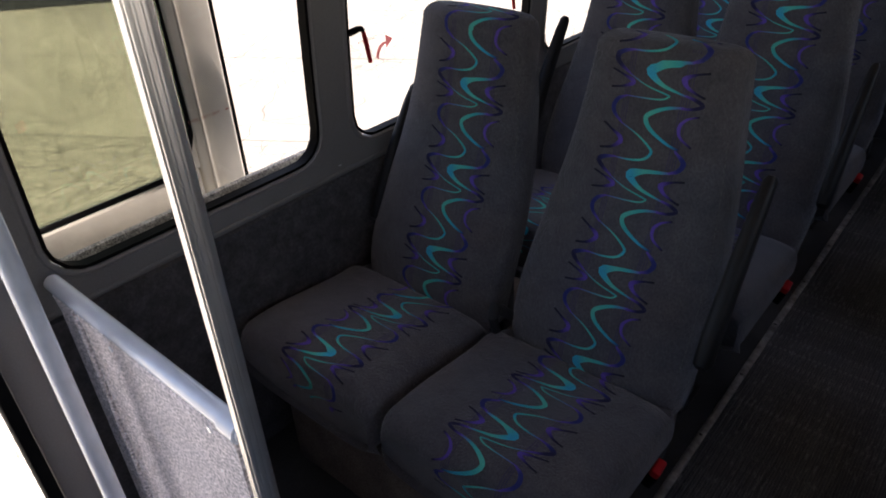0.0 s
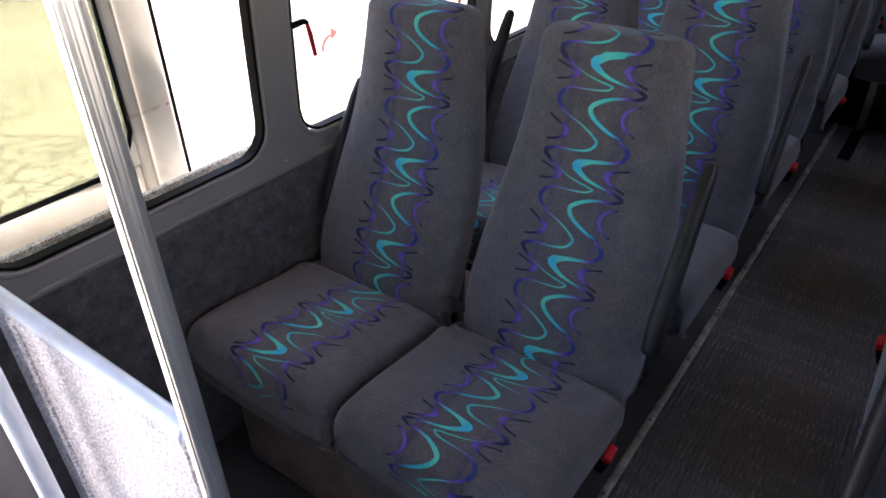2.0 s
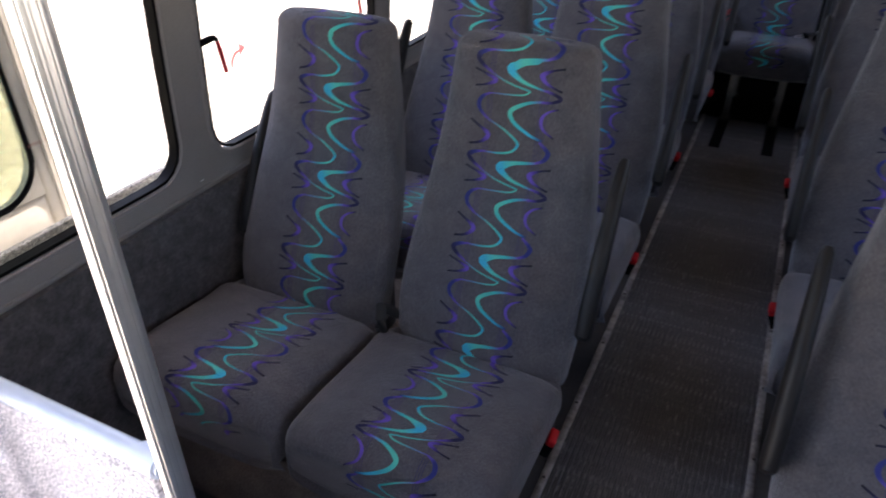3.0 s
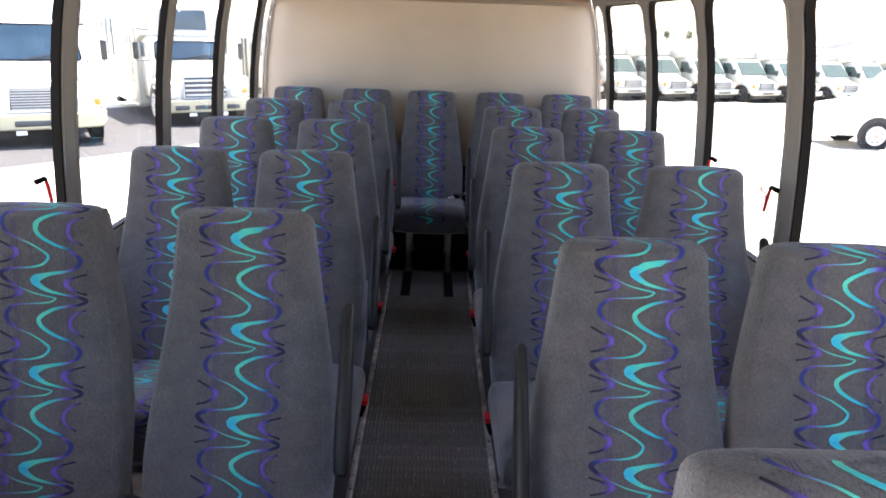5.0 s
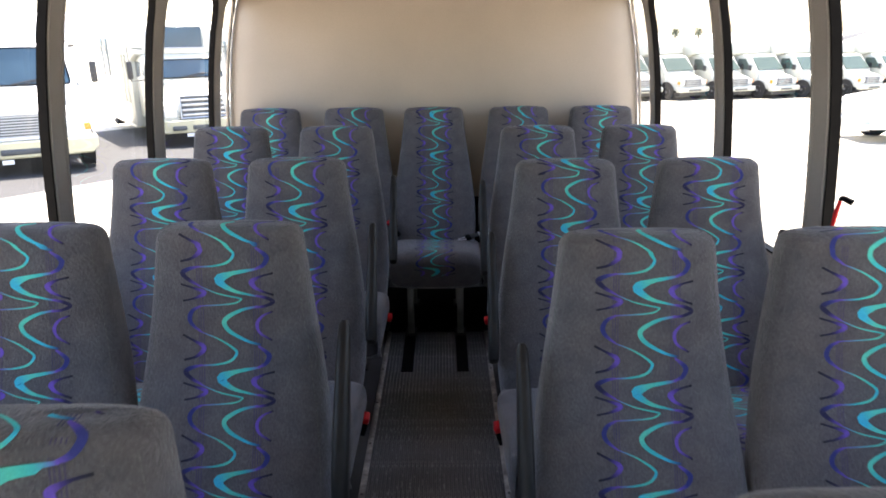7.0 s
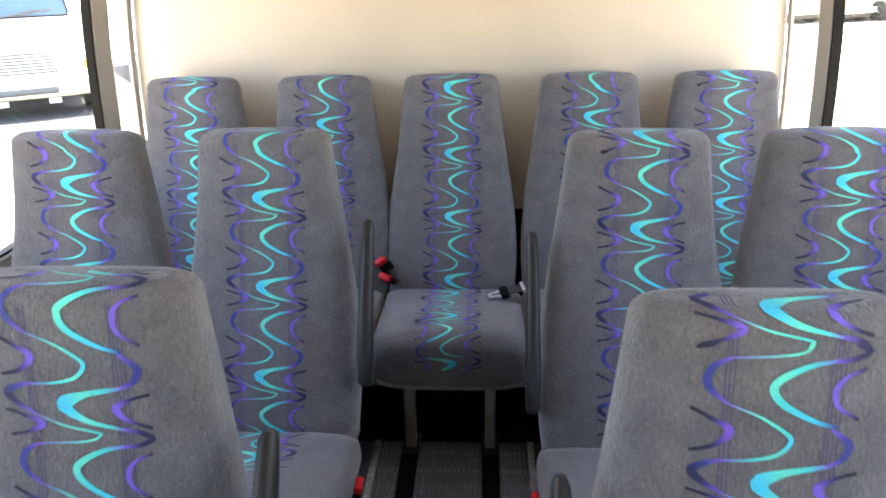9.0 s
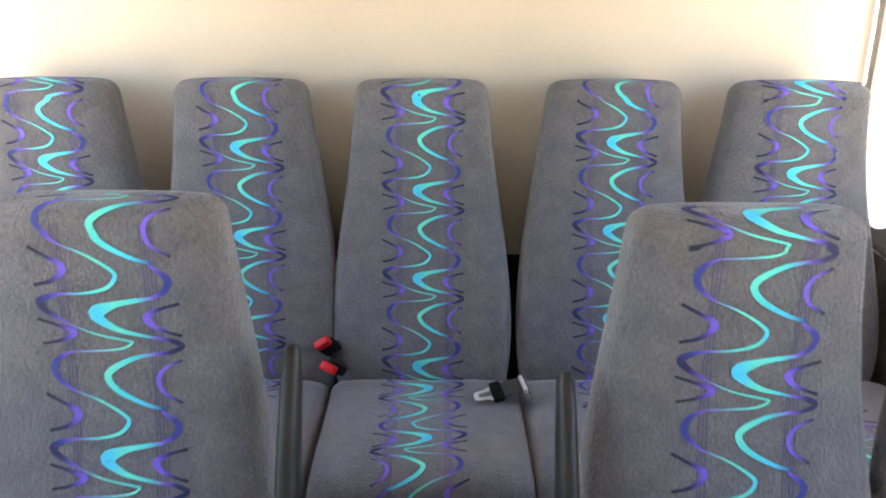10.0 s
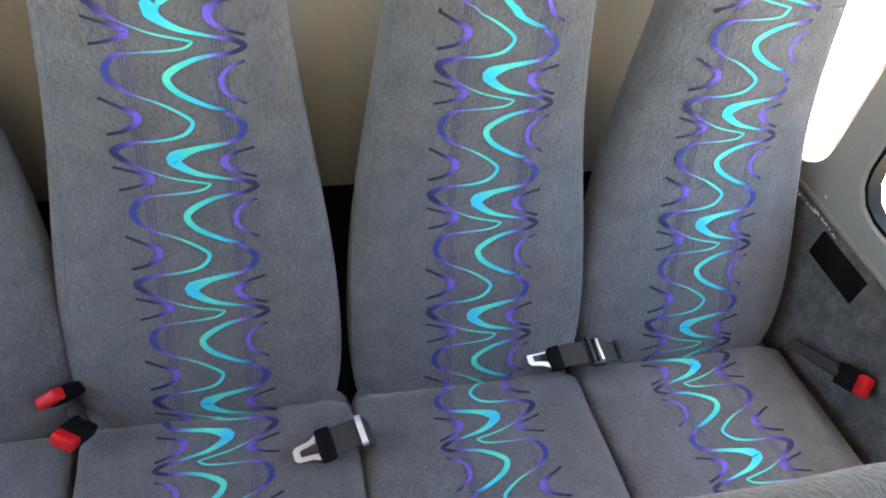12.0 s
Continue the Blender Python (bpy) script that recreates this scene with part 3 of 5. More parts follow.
# rear wall: padded vinyl panel above a lower part coloured black for shade
wall = thing("wall_back", "rear bus wall with a padded beige vinyl panel", "wall", kind="structure")
bm = bmesh.new()
zs = [0.545, 0.565, 0.62, 0.9, 1.1, 1.25, 1.4, 1.5, 1.6, 1.645, 1.675, 1.685]
rings = []
for z in zs:
    w = min(wall_x(z) - 0.012, 1.165)
    pad = 0.035 if 0.57 < z < 1.675 else 0.008
    row = []
    for k in range(21):
        u = -1 + 2 * k / 20
        row.append(Vector((u * w, BACK - pad * (1 - abs(u) ** 16) ** 0.5 - 0.004, z)))
    rings.append(row + [Vector((w, BACK + 0.01, z)), Vector((-w, BACK + 0.01, z))])
loft(bm, rings)
part("padded_panel", bm, VINYL, wall, "padded beige vinyl panel")
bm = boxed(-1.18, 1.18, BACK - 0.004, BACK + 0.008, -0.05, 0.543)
part("lower_panel", bm, BENCH_SHADE, wall, "lower panel coloured black for the shade behind the seats", smooth=False)
bm = bmesh.new()
loft(bm, [[Vector((-w, BACK + 0.012, z)), Vector((w, BACK + 0.012, z)), Vector((w - 0.03, BACK + 0.07, z)), Vector((-w + 0.03, BACK + 0.07, z))]
          for z, w in [(z, wall_x(z) + 0.002) for z in (-0.05, 0.30, 0.62, 0.74, 0.90, 1.05, 1.20, 1.35, 1.48, 1.60, 1.70)] + [(1.71, 1.06), (1.95, 1.06)]])
part("outer_skin", bm, PLASTIC, wall, smooth=False)
bm = bmesh.new()
tube(bm, [(-1.02, BACK - 0.03, 1.690), (-0.5, BACK - 0.04, 1.697), (0, BACK - 0.04, 1.699), (0.5, BACK - 0.04, 1.697), (1.02, BACK - 0.03, 1.690)], 0.016)
part("cove_moulding", bm, WOOD_TRIM, wall, "brown moulding above the rear panel")
bm = bmesh.new()
sof = [(-0.97, 1.702), (-0.5, 1.712), (0, 1.715), (0.5, 1.712), (0.97, 1.702)]
loft(bm, [[Vector((x, BACK - 0.03, z)), Vector((x, BACK - 0.36, z + 0.03)), Vector((x, BACK - 0.40, z + 0.13)), Vector((x, BACK - 0.02, z + 0.15))] for x, z in sof])
part("soffit", bm, WOOD_TRIM, wall, "brown-toned soffit under the ceiling")
for x in (-0.52, 0.63):
    sp = thing("ceiling_speaker", "round dark speaker set in the soffit above the rear wall", "speaker", pose(x, BACK - 0.15, 1.719), "soffit speakers")
    bm = bmesh.new()
    disc(bm, (0, 0, 0.002), (0, 0, -1), 0.062, 0.048, 0.012)
    part("rim", bm, BLACK_STEEL, sp)
    bm = bmesh.new()
    disc(bm, (0, 0, 0.002), (0, 0, -1), 0.047, 0, 0.008)
    part("grille", bm, SPEAKER, sp)

# floor: ribbed aisle, plain sides, entrance well at the front
TRIM_L, TRIM_R = -0.233, 0.259
bm = bmesh.new()
box(bm, TRIM_L, TRIM_R, FRONT, 2.62, -0.06, -0.004)
aisle = tagged(part("floor_aisle", bm, FLOOR, smooth=False), "black ribbed rubber aisle floor, worn and dusty", "floor", kind="structure")
n_ribs = 34
wid = (TRIM_R - TRIM_L) / n_ribs
bm = bmesh.new()
c = wid * 0.62
vs = [(0, -0.0042), (c * 0.2, 0.0), (c * 0.8, 0.0), (c, -0.0042)]
a = [bm.verts.new((px, FRONT, pz)) for px, pz in vs]
b = [bm.verts.new((px, 2.62, pz)) for px, pz in vs]
for i in range(3):
    bm.faces.new((a[i], b[i], b[i + 1], a[i + 1]))
rib_mesh = mesh_of("rib", bm, FLOOR, smooth=False)
for k in range(n_ribs):
    rib = new("rib", rib_mesh)
    rib.parent, rib.location = aisle, (TRIM_L + wid * (k + 0.18), 0, 0)
bm = bmesh.new()
box(bm, -1.185, TRIM_L - 0.001, DOOR1, 2.62, -0.06, -0.002)
box(bm, -0.56, TRIM_L - 0.001, FRONT, DOOR1 - 0.001, -0.06, -0.002)
box(bm, TRIM_R + 0.001, 1.185, FRONT, 2.62, -0.06, -0.002)
tagged(part("floor_sides", bm, SIDE_FLOOR, smooth=False), "plain dark rubber floor under the seats", "floor", kind="structure")
# rear floor coloured black to stand for the shade below the bench
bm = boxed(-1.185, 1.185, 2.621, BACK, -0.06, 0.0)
tagged(part("floor_rear", bm, BENCH_SHADE, smooth=False), "floor under the rear bench seats, coloured black for their shade", "floor", kind="structure")
for x in (TRIM_L, TRIM_R):
    bm = bmesh.new()
    ring = [(-0.011, -0.004), (-0.010, 0.002), (-0.005, 0.0045), (0.005, 0.0045), (0.010, 0.002), (0.011, -0.004)]
    loft(bm, [[Vector((x + dx, y, z)) for dx, z in ring] for y in (-1.6, 0.5, 2.2, 2.62)])
    tr = part("trim_aisle", bm, ALU)
    tagged(tr, "worn aluminium edging strip along the aisle floor", "trim", kind="structure")
    for k in range(13):
        bm = bmesh.new()
        disc(bm, (x, -1.4 + 0.3 * k, 0.0043), (0, 0, 1), 0.0045, 0, 0.0012, 10)
        part("screw", bm, BLACK_STEEL, tr)
bm = bmesh.new()
for x in (-0.123, 0.131):
    box(bm, x - 0.027, x + 0.027, 2.178, 2.60, 0.0005, 0.0035)
tagged(part("trim_leg_tracks", bm, STRIP, smooth=False), "black strips on the floor under the rear middle seat legs", "trim", kind="structure")
bm = bmesh.new()
for k, (x0, z) in enumerate([(-0.85, -0.25), (-1.24, -0.50)]):
    box(bm, x0, -0.562 - 0.29 * k, DOOR0 + 0.002, DOOR1 - 0.002, z - 0.04, z, 0.006)
    box(bm, -0.575 - 0.285 * k, -0.562 - 0.285 * k, DOOR0 + 0.002, DOOR1 - 0.002, z, z + 0.24)
tagged(part("entrance_steps", bm, SIDE_FLOOR, smooth=False), "dark rubber entrance steps down to the open door", "step", kind="structure")

# ---------- things of the entrance ----------
pole = thing("stanchion", "bright fluted metal grab pole from floor to ceiling", "grab pole", pose(-0.538, -1.005, 0))
bm = bmesh.new()
rings = []
for z in (-0.005, 0.5, 1.0, 1.5, 1.93):
    row = []
    for k in range(96):
        t = 2 * math.pi * k / 96
        r = 0.0176 - 0.0008 * max(0.0, math.cos(12 * t)) ** 6
        row.append(Vector((r * math.cos(t), r * math.sin(t), z)))
    rings.append(row)
loft(bm, rings)
part("tube", bm, POLISHED, pole)
bm = bmesh.new()
disc(bm, (0, 0, 0), (0, 0, 1), 0.045, 0.02, 0.006)
part("floor_flange", bm, CHROME, pole)

panel = thing("modesty_panel", "carpeted modesty panel hung from a pale metal rail beside the entrance", "partition", pose(-0.538, -1.005, 0))
DXP, DYP = -0.636, 0.004      # from the pole to the wall


def on_panel(f, z, off=0.0):
    n = Vector((DYP, -DXP, 0)).normalized()
    return Vector((DXP * f, DYP * f, z)) - n * off


bm = bmesh.new()
tube(bm, [on_panel(0.02, 0.745), on_panel(0.5, 0.745), on_panel(0.985, 0.745)], 0.0165, 18)
part("rail", bm, WHITE_TUBE, panel, "pale blue-white enamelled rail")
bm = bmesh.new()
tube(bm, [on_panel(0.03, 0.745), on_panel(0.09, 0.745)], 0.0205, 18)
part("collar", bm, WHITE_TUBE, panel)
bm = bmesh.new()
rows = []
for f in np.linspace(0.045, 0.94, 24):
    rows.append([on_panel(f, z, o) for z, o in ((0.02, 0.012), (0.70, 0.012), (0.735, 0.016), (0.75, 0.008), (0.75, -0.006), (0.02, -0.012))])
loft(bm, rows)
part("carpet_face", bm, BEIGE_CARPET, panel, "pale speckled carpet facing")
# thin upright ridge of the same carpet near the panel's wall end
bm = bmesh.new()
tube(bm, [on_panel(0.80, 0.03, 0.014), on_panel(0.80, 0.70, 0.014), on_panel(0.80, 0.735, 0.016)], 0.006, 8)
part("welt", bm, BEIGE_CARPET, panel)
for f, z in ((0.15, 0.71), (0.62, 0.71), (0.15, 0.15), (0.62, 0.15)):
    bm = bmesh.new()
    d_ = on_panel(1, 0, 0) - on_panel(1, 0, 1)
    disc(bm, on_panel(f, z, 0.012), -d_, 0.006, 0, 0.003, 12)
    part("screw", bm, CHROME, panel)

rail = thing("door_grab_rail", "pale enamelled upright grab rail beside the entrance door", "grab rail", pose(-0.955, -1.100, 0))
bm = bmesh.new()
tube(bm, [(0, 0, -0.2), (0, 0, 0.4), (0, 0, 1.0), (0.0, 0, 1.25), (-0.03, 0, 1.33), (-0.12, 0, 1.36)], 0.0175, 18)
part("tube", bm, WHITE_TUBE, rail)
bm = bmesh.new()
disc(bm, (0, 0, -0.2), (0, 0, -1), 0.035, 0, 0.006)
part("flange", bm, CHROME, rail)

# open entrance door, folded outward beside the wall
door = thing("entrance_door", "cream painted bus door with greenish glass, folded open outside", "door", pose(-1.40, 0, 0))
Y0, Y1, Z0, Z1 = -1.14, -0.395, -0.45, 1.72
bm = bmesh.new()
box(bm, -0.02, 0.02, Y1 - 0.135, Y1 - 0.012, Z0, Z1, 0.01, 3)
part("stile", bm, DOOR_PAINT, door)
bm = bmesh.new()
box(bm, -0.02, 0.02, Y0, Y0 + 0.08, Z0, Z1, 0.01, 3)
part("stile", bm, DOOR_PAINT, door)
bm = bmesh.new()
box(bm, -0.022, 0.022, Y0 + 0.081, Y1 - 0.136, 0.615, 0.742, 0.014, 3)
part("middle_rail", bm, DOOR_PAINT, door)
bm = bmesh.new()
box(bm, -0.02, 0.02, Y0 + 0.081, Y1 - 0.136, Z1 - 0.09, Z1, 0.01)
part("top_rail", bm, DOOR_PAINT, door)
bm = bmesh.new()
box(bm, -0.012, 0.012, Y0 + 0.081, Y1 - 0.136, Z0, 0.613, 0.004)
part("lower_panel", bm, DOOR_PAINT, door)
bm = boxed(-0.004, 0.004, Y0 + 0.075, Y1 - 0.13, 0.738, Z1 - 0.085)
part("pane", bm, DOOR_GLASS, door, smooth=False)
GY, GZ, GR = Y1 - 0.136, 0.742, 0.10
arc = [(GY - GR + GR * math.cos(radians(a)), GZ + GR + GR * math.sin(radians(a))) for a in range(-90, 1, 10)]
bm = bmesh.new()
loft(bm, [[Vector((x, y, z)) for y, z in arc + [(GY + 0.001, GZ - 0.001)]] for x in (-0.018, 0.018)])
part("corner_fillet", bm, DOOR_PAINT, door)
bm = bmesh.new()
tube(bm, [Vector((0.012, y, z)) for y, z in [(Y0 + 0.085, GZ)] + arc + [(GY, Z1 - 0.09)]], 0.007, 8)
part("glass_seal", bm, RUBBER, door, "black glass seal")
bm = bmesh.new()
box(bm, -0.014, 0.014, Y1 - 0.011, Y1, Z0, Z1, 0.004)
part("edge_seal", bm, RUBBER, door)
bm = bmesh.new()
tube(bm, [(0.022, Y1 - 0.105, Z0 + .1), (0.022, Y1 - 0.105, Z1 - .05)], 0.004, 8)
part("bead", bm, DOOR_PAINT, door)
# speckled weather strip outside under the first window
bm = bmesh.new()
box(bm, -1.262, -1.243, -1.05, -0.2, 0.70, 0.735, 0.006)
tagged(part("weather_strip", bm, SPECKLE), "speckled pale weather strip under the window outside", "trim", kind="structure")


# ---------- window latches and stickers ----------
def window_latch(side, y, z):
    t = thing("window_latch", "black window latch with a red emergency lever", "latch", pose(side * (wall_x(z) - 0.008), y, z), "emergency latches")
    s = -side
    bm = bmesh.new()
    tube(bm, [(s * 0.000, -0.026, 0.036), (s * 0.008, -0.018, 0.040), (s * 0.012, -0.004, 0.043), (s * 0.012, 0.008, 0.042), (s * 0.012, 0.014, 0.036)],
         [0.008, 0.0085, 0.008, 0.007, 0.006], 10)
    part("bracket", bm, RUBBER, t, "black latch bracket")
    bm = bmesh.new()
    tube(bm, [(s * 0.012, 0.014, 0.034), (s * 0.014, 0.018, 0.010), (s * 0.015, 0.026, -0.045)], [0.0055, 0.0065, 0.0055], 10)
    part("lever", bm, RED, t, "red lever")


for y in (-0.165, 0.462):
    window_latch(-1, y, 0.990)
for y in (0.655, 1.190):
    window_latch(1, y, 0.985)


def exit_words(parent, side, x, y, z, size, mat=None):
    """The words of an exit notice, read from inside."""
    cu = bpy.data.curves.new("exit_words", 'FONT')
    cu.body, cu.size = "EMERGENCY EXIT", size
    ob = bpy.data.objects.new("exit_words", cu)
    me = bpy.data.meshes.new_from_object(ob)
    bpy.data.objects.remove(ob)
    me.transform(Matrix(((0, 0, -side, x), (-side, 0, 0, y), (0, 1, 0, z), (0, 0, 0, 1))))
    me.materials.append(mat or STICKER_RED)
    words = new("exit_words", me)
    words.parent = parent


def exit_sticker(side, y, z):
    t = thing("exit_sticker", "faded red exit arrow sticker on the window glass", "sticker", pose(side * (wall_x(z) + 0.016), y, z), "exit stickers")
    bm = bmesh.new()
    pts = []
    for k in range(9):
        a = radians(180 - 90 * k / 8)
        pts.append((0.035 + 0.035 * math.cos(a), 0.035 * math.sin(a)))
    prev = None
    for i, (py, pz) in enumerate(pts):
        w = 0.006
        a, b = bm.verts.new((0, py - w, pz)), bm.verts.new((0, py + w * 0.6, pz - w))
        if prev:
            bm.faces.new((prev[0], prev[1], b, a))
        prev = (a, b)
    bm.faces.new([bm.verts.new(c) for c in ((0, 0.033, 0.052), (0, 0.033, 0.016), (0, 0.06, 0.036))])
    part("arrow", bm, STICKER_RED, t, smooth=False)
    exit_words(t, side, 0.0, -0.065 if side < 0 else 0.055, 0.050, 0.0125)


exit_sticker(-1, -0.070, 0.932)
exit_sticker(1, 0.765, 0.955)
exit_words(door, -1, 0.0225, -0.536, 0.858, 0.0112, FADED_RED)
bm = bmesh.new()
bm.faces.new([bm.verts.new((0.0225, -0.428 + a, 0.858 + b)) for a, b in ((0, 0.001), (0, 0.008), (0.012, 0.0045))])
part("exit_arrow", bm, FADED_RED, door, smooth=False)

# ---------- passenger seats ----------
TOPZ, RND = 1.0755, 0.035
_pz = np.array([0.36, 0.44, 0.50, 0.56, 0.63, 0.73, 0.83, 0.94, 1.05])
_py = np.array([-0.275, -0.262, -0.238, -0.208, -0.172, -0.126, -0.092, -0.066, -0.047])
_pc = np.polyfit(_pz, _py, 4)
_wz = np.array([0.36, 0.45, 0.54, 0.63, 0.74, 0.85, 0.95, 1.03, 1.08])
_ww = np.array([0.214, 0.2225, 0.2245, 0.217, 0.201, 0.185, 0.171, 0.161, 0.156])
_wc = np.polyfit(_wz, _ww, 5)
Z_LOW = 0.36
S_TOP = TOPZ - RND - Z_LOW      # length along the straight part
EXP, CUSHION_EXP = 3.6, 4.4


def back_level(s):
    """Height, front line, half depth and half width of the backrest at s metres up from its lower edge."""
    a = max(0.0, (s - S_TOP) / RND)
    a = min(a, math.pi / 2)
    z = Z_LOW + min(s, S_TOP)
    front = float(np.polyval(_pc, z))
    half = 0.068 - 0.020 * (z - Z_LOW) / 0.7
    w = float(np.polyval(_wc, z))
    centre = front + half
    cut = RND * (1 - math.cos(a))
    return z + RND * math.sin(a), centre, half - cut, w - cut


def on_back(u, s, lift=0.0):
    z, c, h, w = back_level(s)
    f = max(0.0, 1 - min(1.0, abs(u) / w) ** EXP) ** (1 / EXP)
    crown = 0.012 * (u / w) ** 2      # front face slightly crowned
    a = min(max(0.0, (s - S_TOP) / RND), math.pi / 2)
    over = max(0.0, s - S_TOP - RND * math.pi / 2)      # on along the flat top
    rise = 0.006 * (1 - (u / w) ** 2) if s > S_TOP else 0.0
    return Vector((u, c - h * f + crown + over - lift * math.cos(a), z + rise + lift * (math.sin(a) + 0.2)))


def back_mesh():
    bm = bmesh.new()
    rings = []
    ss = list(np.linspace(0, S_TOP, 26)) + [S_TOP + RND * radians(b) for b in (15, 30, 45, 60, 75, 90)]
    for s in ss:
        z, c, h, w = back_level(s)
        ring = []
        for k in range(56):
            t = 2 * math.pi * k / 56
            cx, sy = math.cos(t), math.sin(t)
            x = w * math.copysign(abs(cx) ** (2 / EXP), cx)
            y = h * math.copysign(abs(sy) ** (2 / EXP), sy)
            ring.append(Vector((x, c + y + 0.012 * (x / w) ** 2, z + (0.006 * (1 - (x / w) ** 2) if s > S_TOP else 0))))
        rings.append(ring)
    z, c, h, w = back_level(ss[-1])
    rings.append([Vector((v.x * 0.5, c + (v.y - c) * 0.5, v.z + 0.001)) for v in rings[-1]])
    loft(bm, rings)
    return bm


CZ, CH, CW, CY0, CY1, CR = 0.367, 0.088, 0.229, -0.235, -0.672, 0.054
C_FLAT = CY0 - CY1 - CR
C_ARC = C_FLAT + CR * math.pi / 2
LEAN = radians(10)               # the front face runs back under the edge


def cushion_level(s):
    """Forward place, middle height and half height of the cushion, s metres from the crease along its top."""
    if s <= C_FLAT:
        sink = 0.046 * max(0.0, 1 - s / 0.34) ** 1.4              # the top falls towards the back
        return CY0 - s, CZ - sink / 2, CH - sink / 2
    if s < C_ARC:
        a = (s - C_FLAT) / CR
        y, top = CY0 - C_FLAT - CR * math.sin(a), CZ + CH - CR * (1 - math.cos(a))
    else:
        d = s - C_ARC
        y, top = CY1 + d * math.sin(LEAN), CZ + CH - CR - d * math.cos(LEAN)
    return y, (top + CZ - CH) / 2, (top - CZ + CH) / 2


def cushion_dip(u, s):
    crease = 0.016 * math.exp(-((s - 0.018) / 0.013) ** 2) * (1 + 0.35 * math.sin(31 * u + 1) * math.sin(67 * u))
    swell = -0.007 * math.exp(-((s - 0.06) / 0.025) ** 2) * (u / CW) ** 4      # full corners behind
    rumple = 0.0014 * math.sin(15 * u + 7 * s + 1) * math.sin(17 * s - 6 * u)
    return 0.012 * math.exp(-((s - 0.16) / 0.14) ** 2) * (1 - (u / CW) ** 2) + crease + swell + rumple


def cushion_width(s):
    """Half width: rounded in plan at the crease and at the front corners."""
    def corner(d, r):
        d = min(max(d, 0.0), r)
        return r - math.sqrt(max(r * r - (r - d) ** 2, 0.0))
    y = cushion_level(s)[0]
    return CW - corner(s + 0.004, 0.030) * 0.9 - corner(y - CY1 + 0.006, 0.040) * 0.75


def on_cushion(u, s, lift=0.0):
    """A point of the cushion's top, s metres forward from the crease and on over the front edge."""
    f = max(0.0, 1 - min(1.0, abs(u) / cushion_width(s)) ** CUSHION_EXP) ** (1 / CUSHION_EXP)
    y, c, h = cushion_level(s)
    a = min(max(0.0, (s - C_FLAT) / CR), math.pi / 2)
    return Vector((u, y - lift * math.sin(a), c + h * f + lift * math.cos(a) - cushion_dip(u, s)))


def cushion_mesh():
    bm = bmesh.new()
    rings = []
    ss = [0.0, 0.006, 0.012, 0.018, 0.024, 0.031, 0.038, 0.046, 0.056, 0.068] + list(np.linspace(0.085, C_FLAT, 14))
    ss += [C_FLAT + CR * radians(b) for b in (15, 30, 45, 60, 75, 90)] + [C_ARC + d for d in (0.02, 0.04, 0.06, 0.08, 0.10, 0.115)]
    for s in ss:
        y, c, h = cushion_level(s)
        w = cushion_width(s)
        ring = []
        for k in range(56):
            t = 2 * math.pi * k / 56
            cx, sz = math.cos(t), math.sin(t)
            x = w * math.copysign(abs(cx) ** (2 / CUSHION_EXP), cx)
            z = h * math.copysign(abs(sz) ** (2 / CUSHION_EXP), sz)
            ring.append(Vector((x, y, c + z - (cushion_dip(x, s) if z > 0 else 0))))
        rings.append(ring)
    loft(bm, rings)
    return bm


# woven motif: strokes through (across, along, width), in units where one repeat is 330 long
TEAL, CYAN, MINT = (0.022, 0.50, 0.50), (0.014, 0.46, 0.66), (0.075, 0.60, 0.47)
PURPLE, BLUE, NAVY, DARK = (0.15, 0.085, 0.50), (0.026, 0.036, 0.20), (0.014, 0.014, 0.062), (0.008, 0.008, 0.016)
REPEAT, UNIT = 0.2142, 0.000674
MIDDLE = [
    ([(98, -31, 6), (58, -25, 11), (16, -17, 15), (-22, 0, 32), (-14, 18, 21), (20, 40, 12), (64, 53, 7), (96, 61, 5)],
     (PURPLE, TEAL, MINT, CYAN, CYAN, MINT, TEAL, PURPLE)),
    ([(-88, 24, 3), (-30, 49, 4), (36, 65, 5), (43, 71, 5), (14, 84, 5), (-88, 91, 3)], (PURPLE, MINT, TEAL, MINT, MINT, PURPLE)),
    ([(94, 95, 6), (45, 105, 10), (2, 127, 14), (-13, 148, 15), (6, 178, 13), (60, 210, 9), (102, 224, 7)],
     (PURPLE, TEAL, MINT, MINT, TEAL, CYAN, BLUE)),
    ([(-88, 178, 3), (-30, 203, 5), (18, 236, 8), (24, 254, 9), (4, 276, 8), (-38, 287, 6), (-88, 290, 4)],
     (PURPLE, MINT, TEAL, CYAN, MINT, TEAL, PURPLE)),
]
OUTER = [
    ([(146, -14, 7), (110, -6, 7), (82, 8, 15), (80, 18, 17), (92, 34, 10), (120, 49, 7), (146, 59, 7)],
     (DARK, NAVY, PURPLE, PURPLE, PURPLE, NAVY, DARK)),
    ([(92, 59, 6), (124, 68, 11), (144, 82, 12), (120, 94, 10), (86, 98, 6)], (PURPLE, NAVY, NAVY, NAVY, PURPLE)),
    ([(142, 114, 6), (110, 127, 7), (92, 152, 11), (100, 184, 8), (138, 211, 6)], (DARK, PURPLE, PURPLE, PURPLE, DARK)),
    ([(94, 228, 6), (120, 250, 13), (128, 266, 16), (116, 288, 13), (92, 299, 6)], (PURPLE, BLUE, BLUE, BLUE, PURPLE)),
]
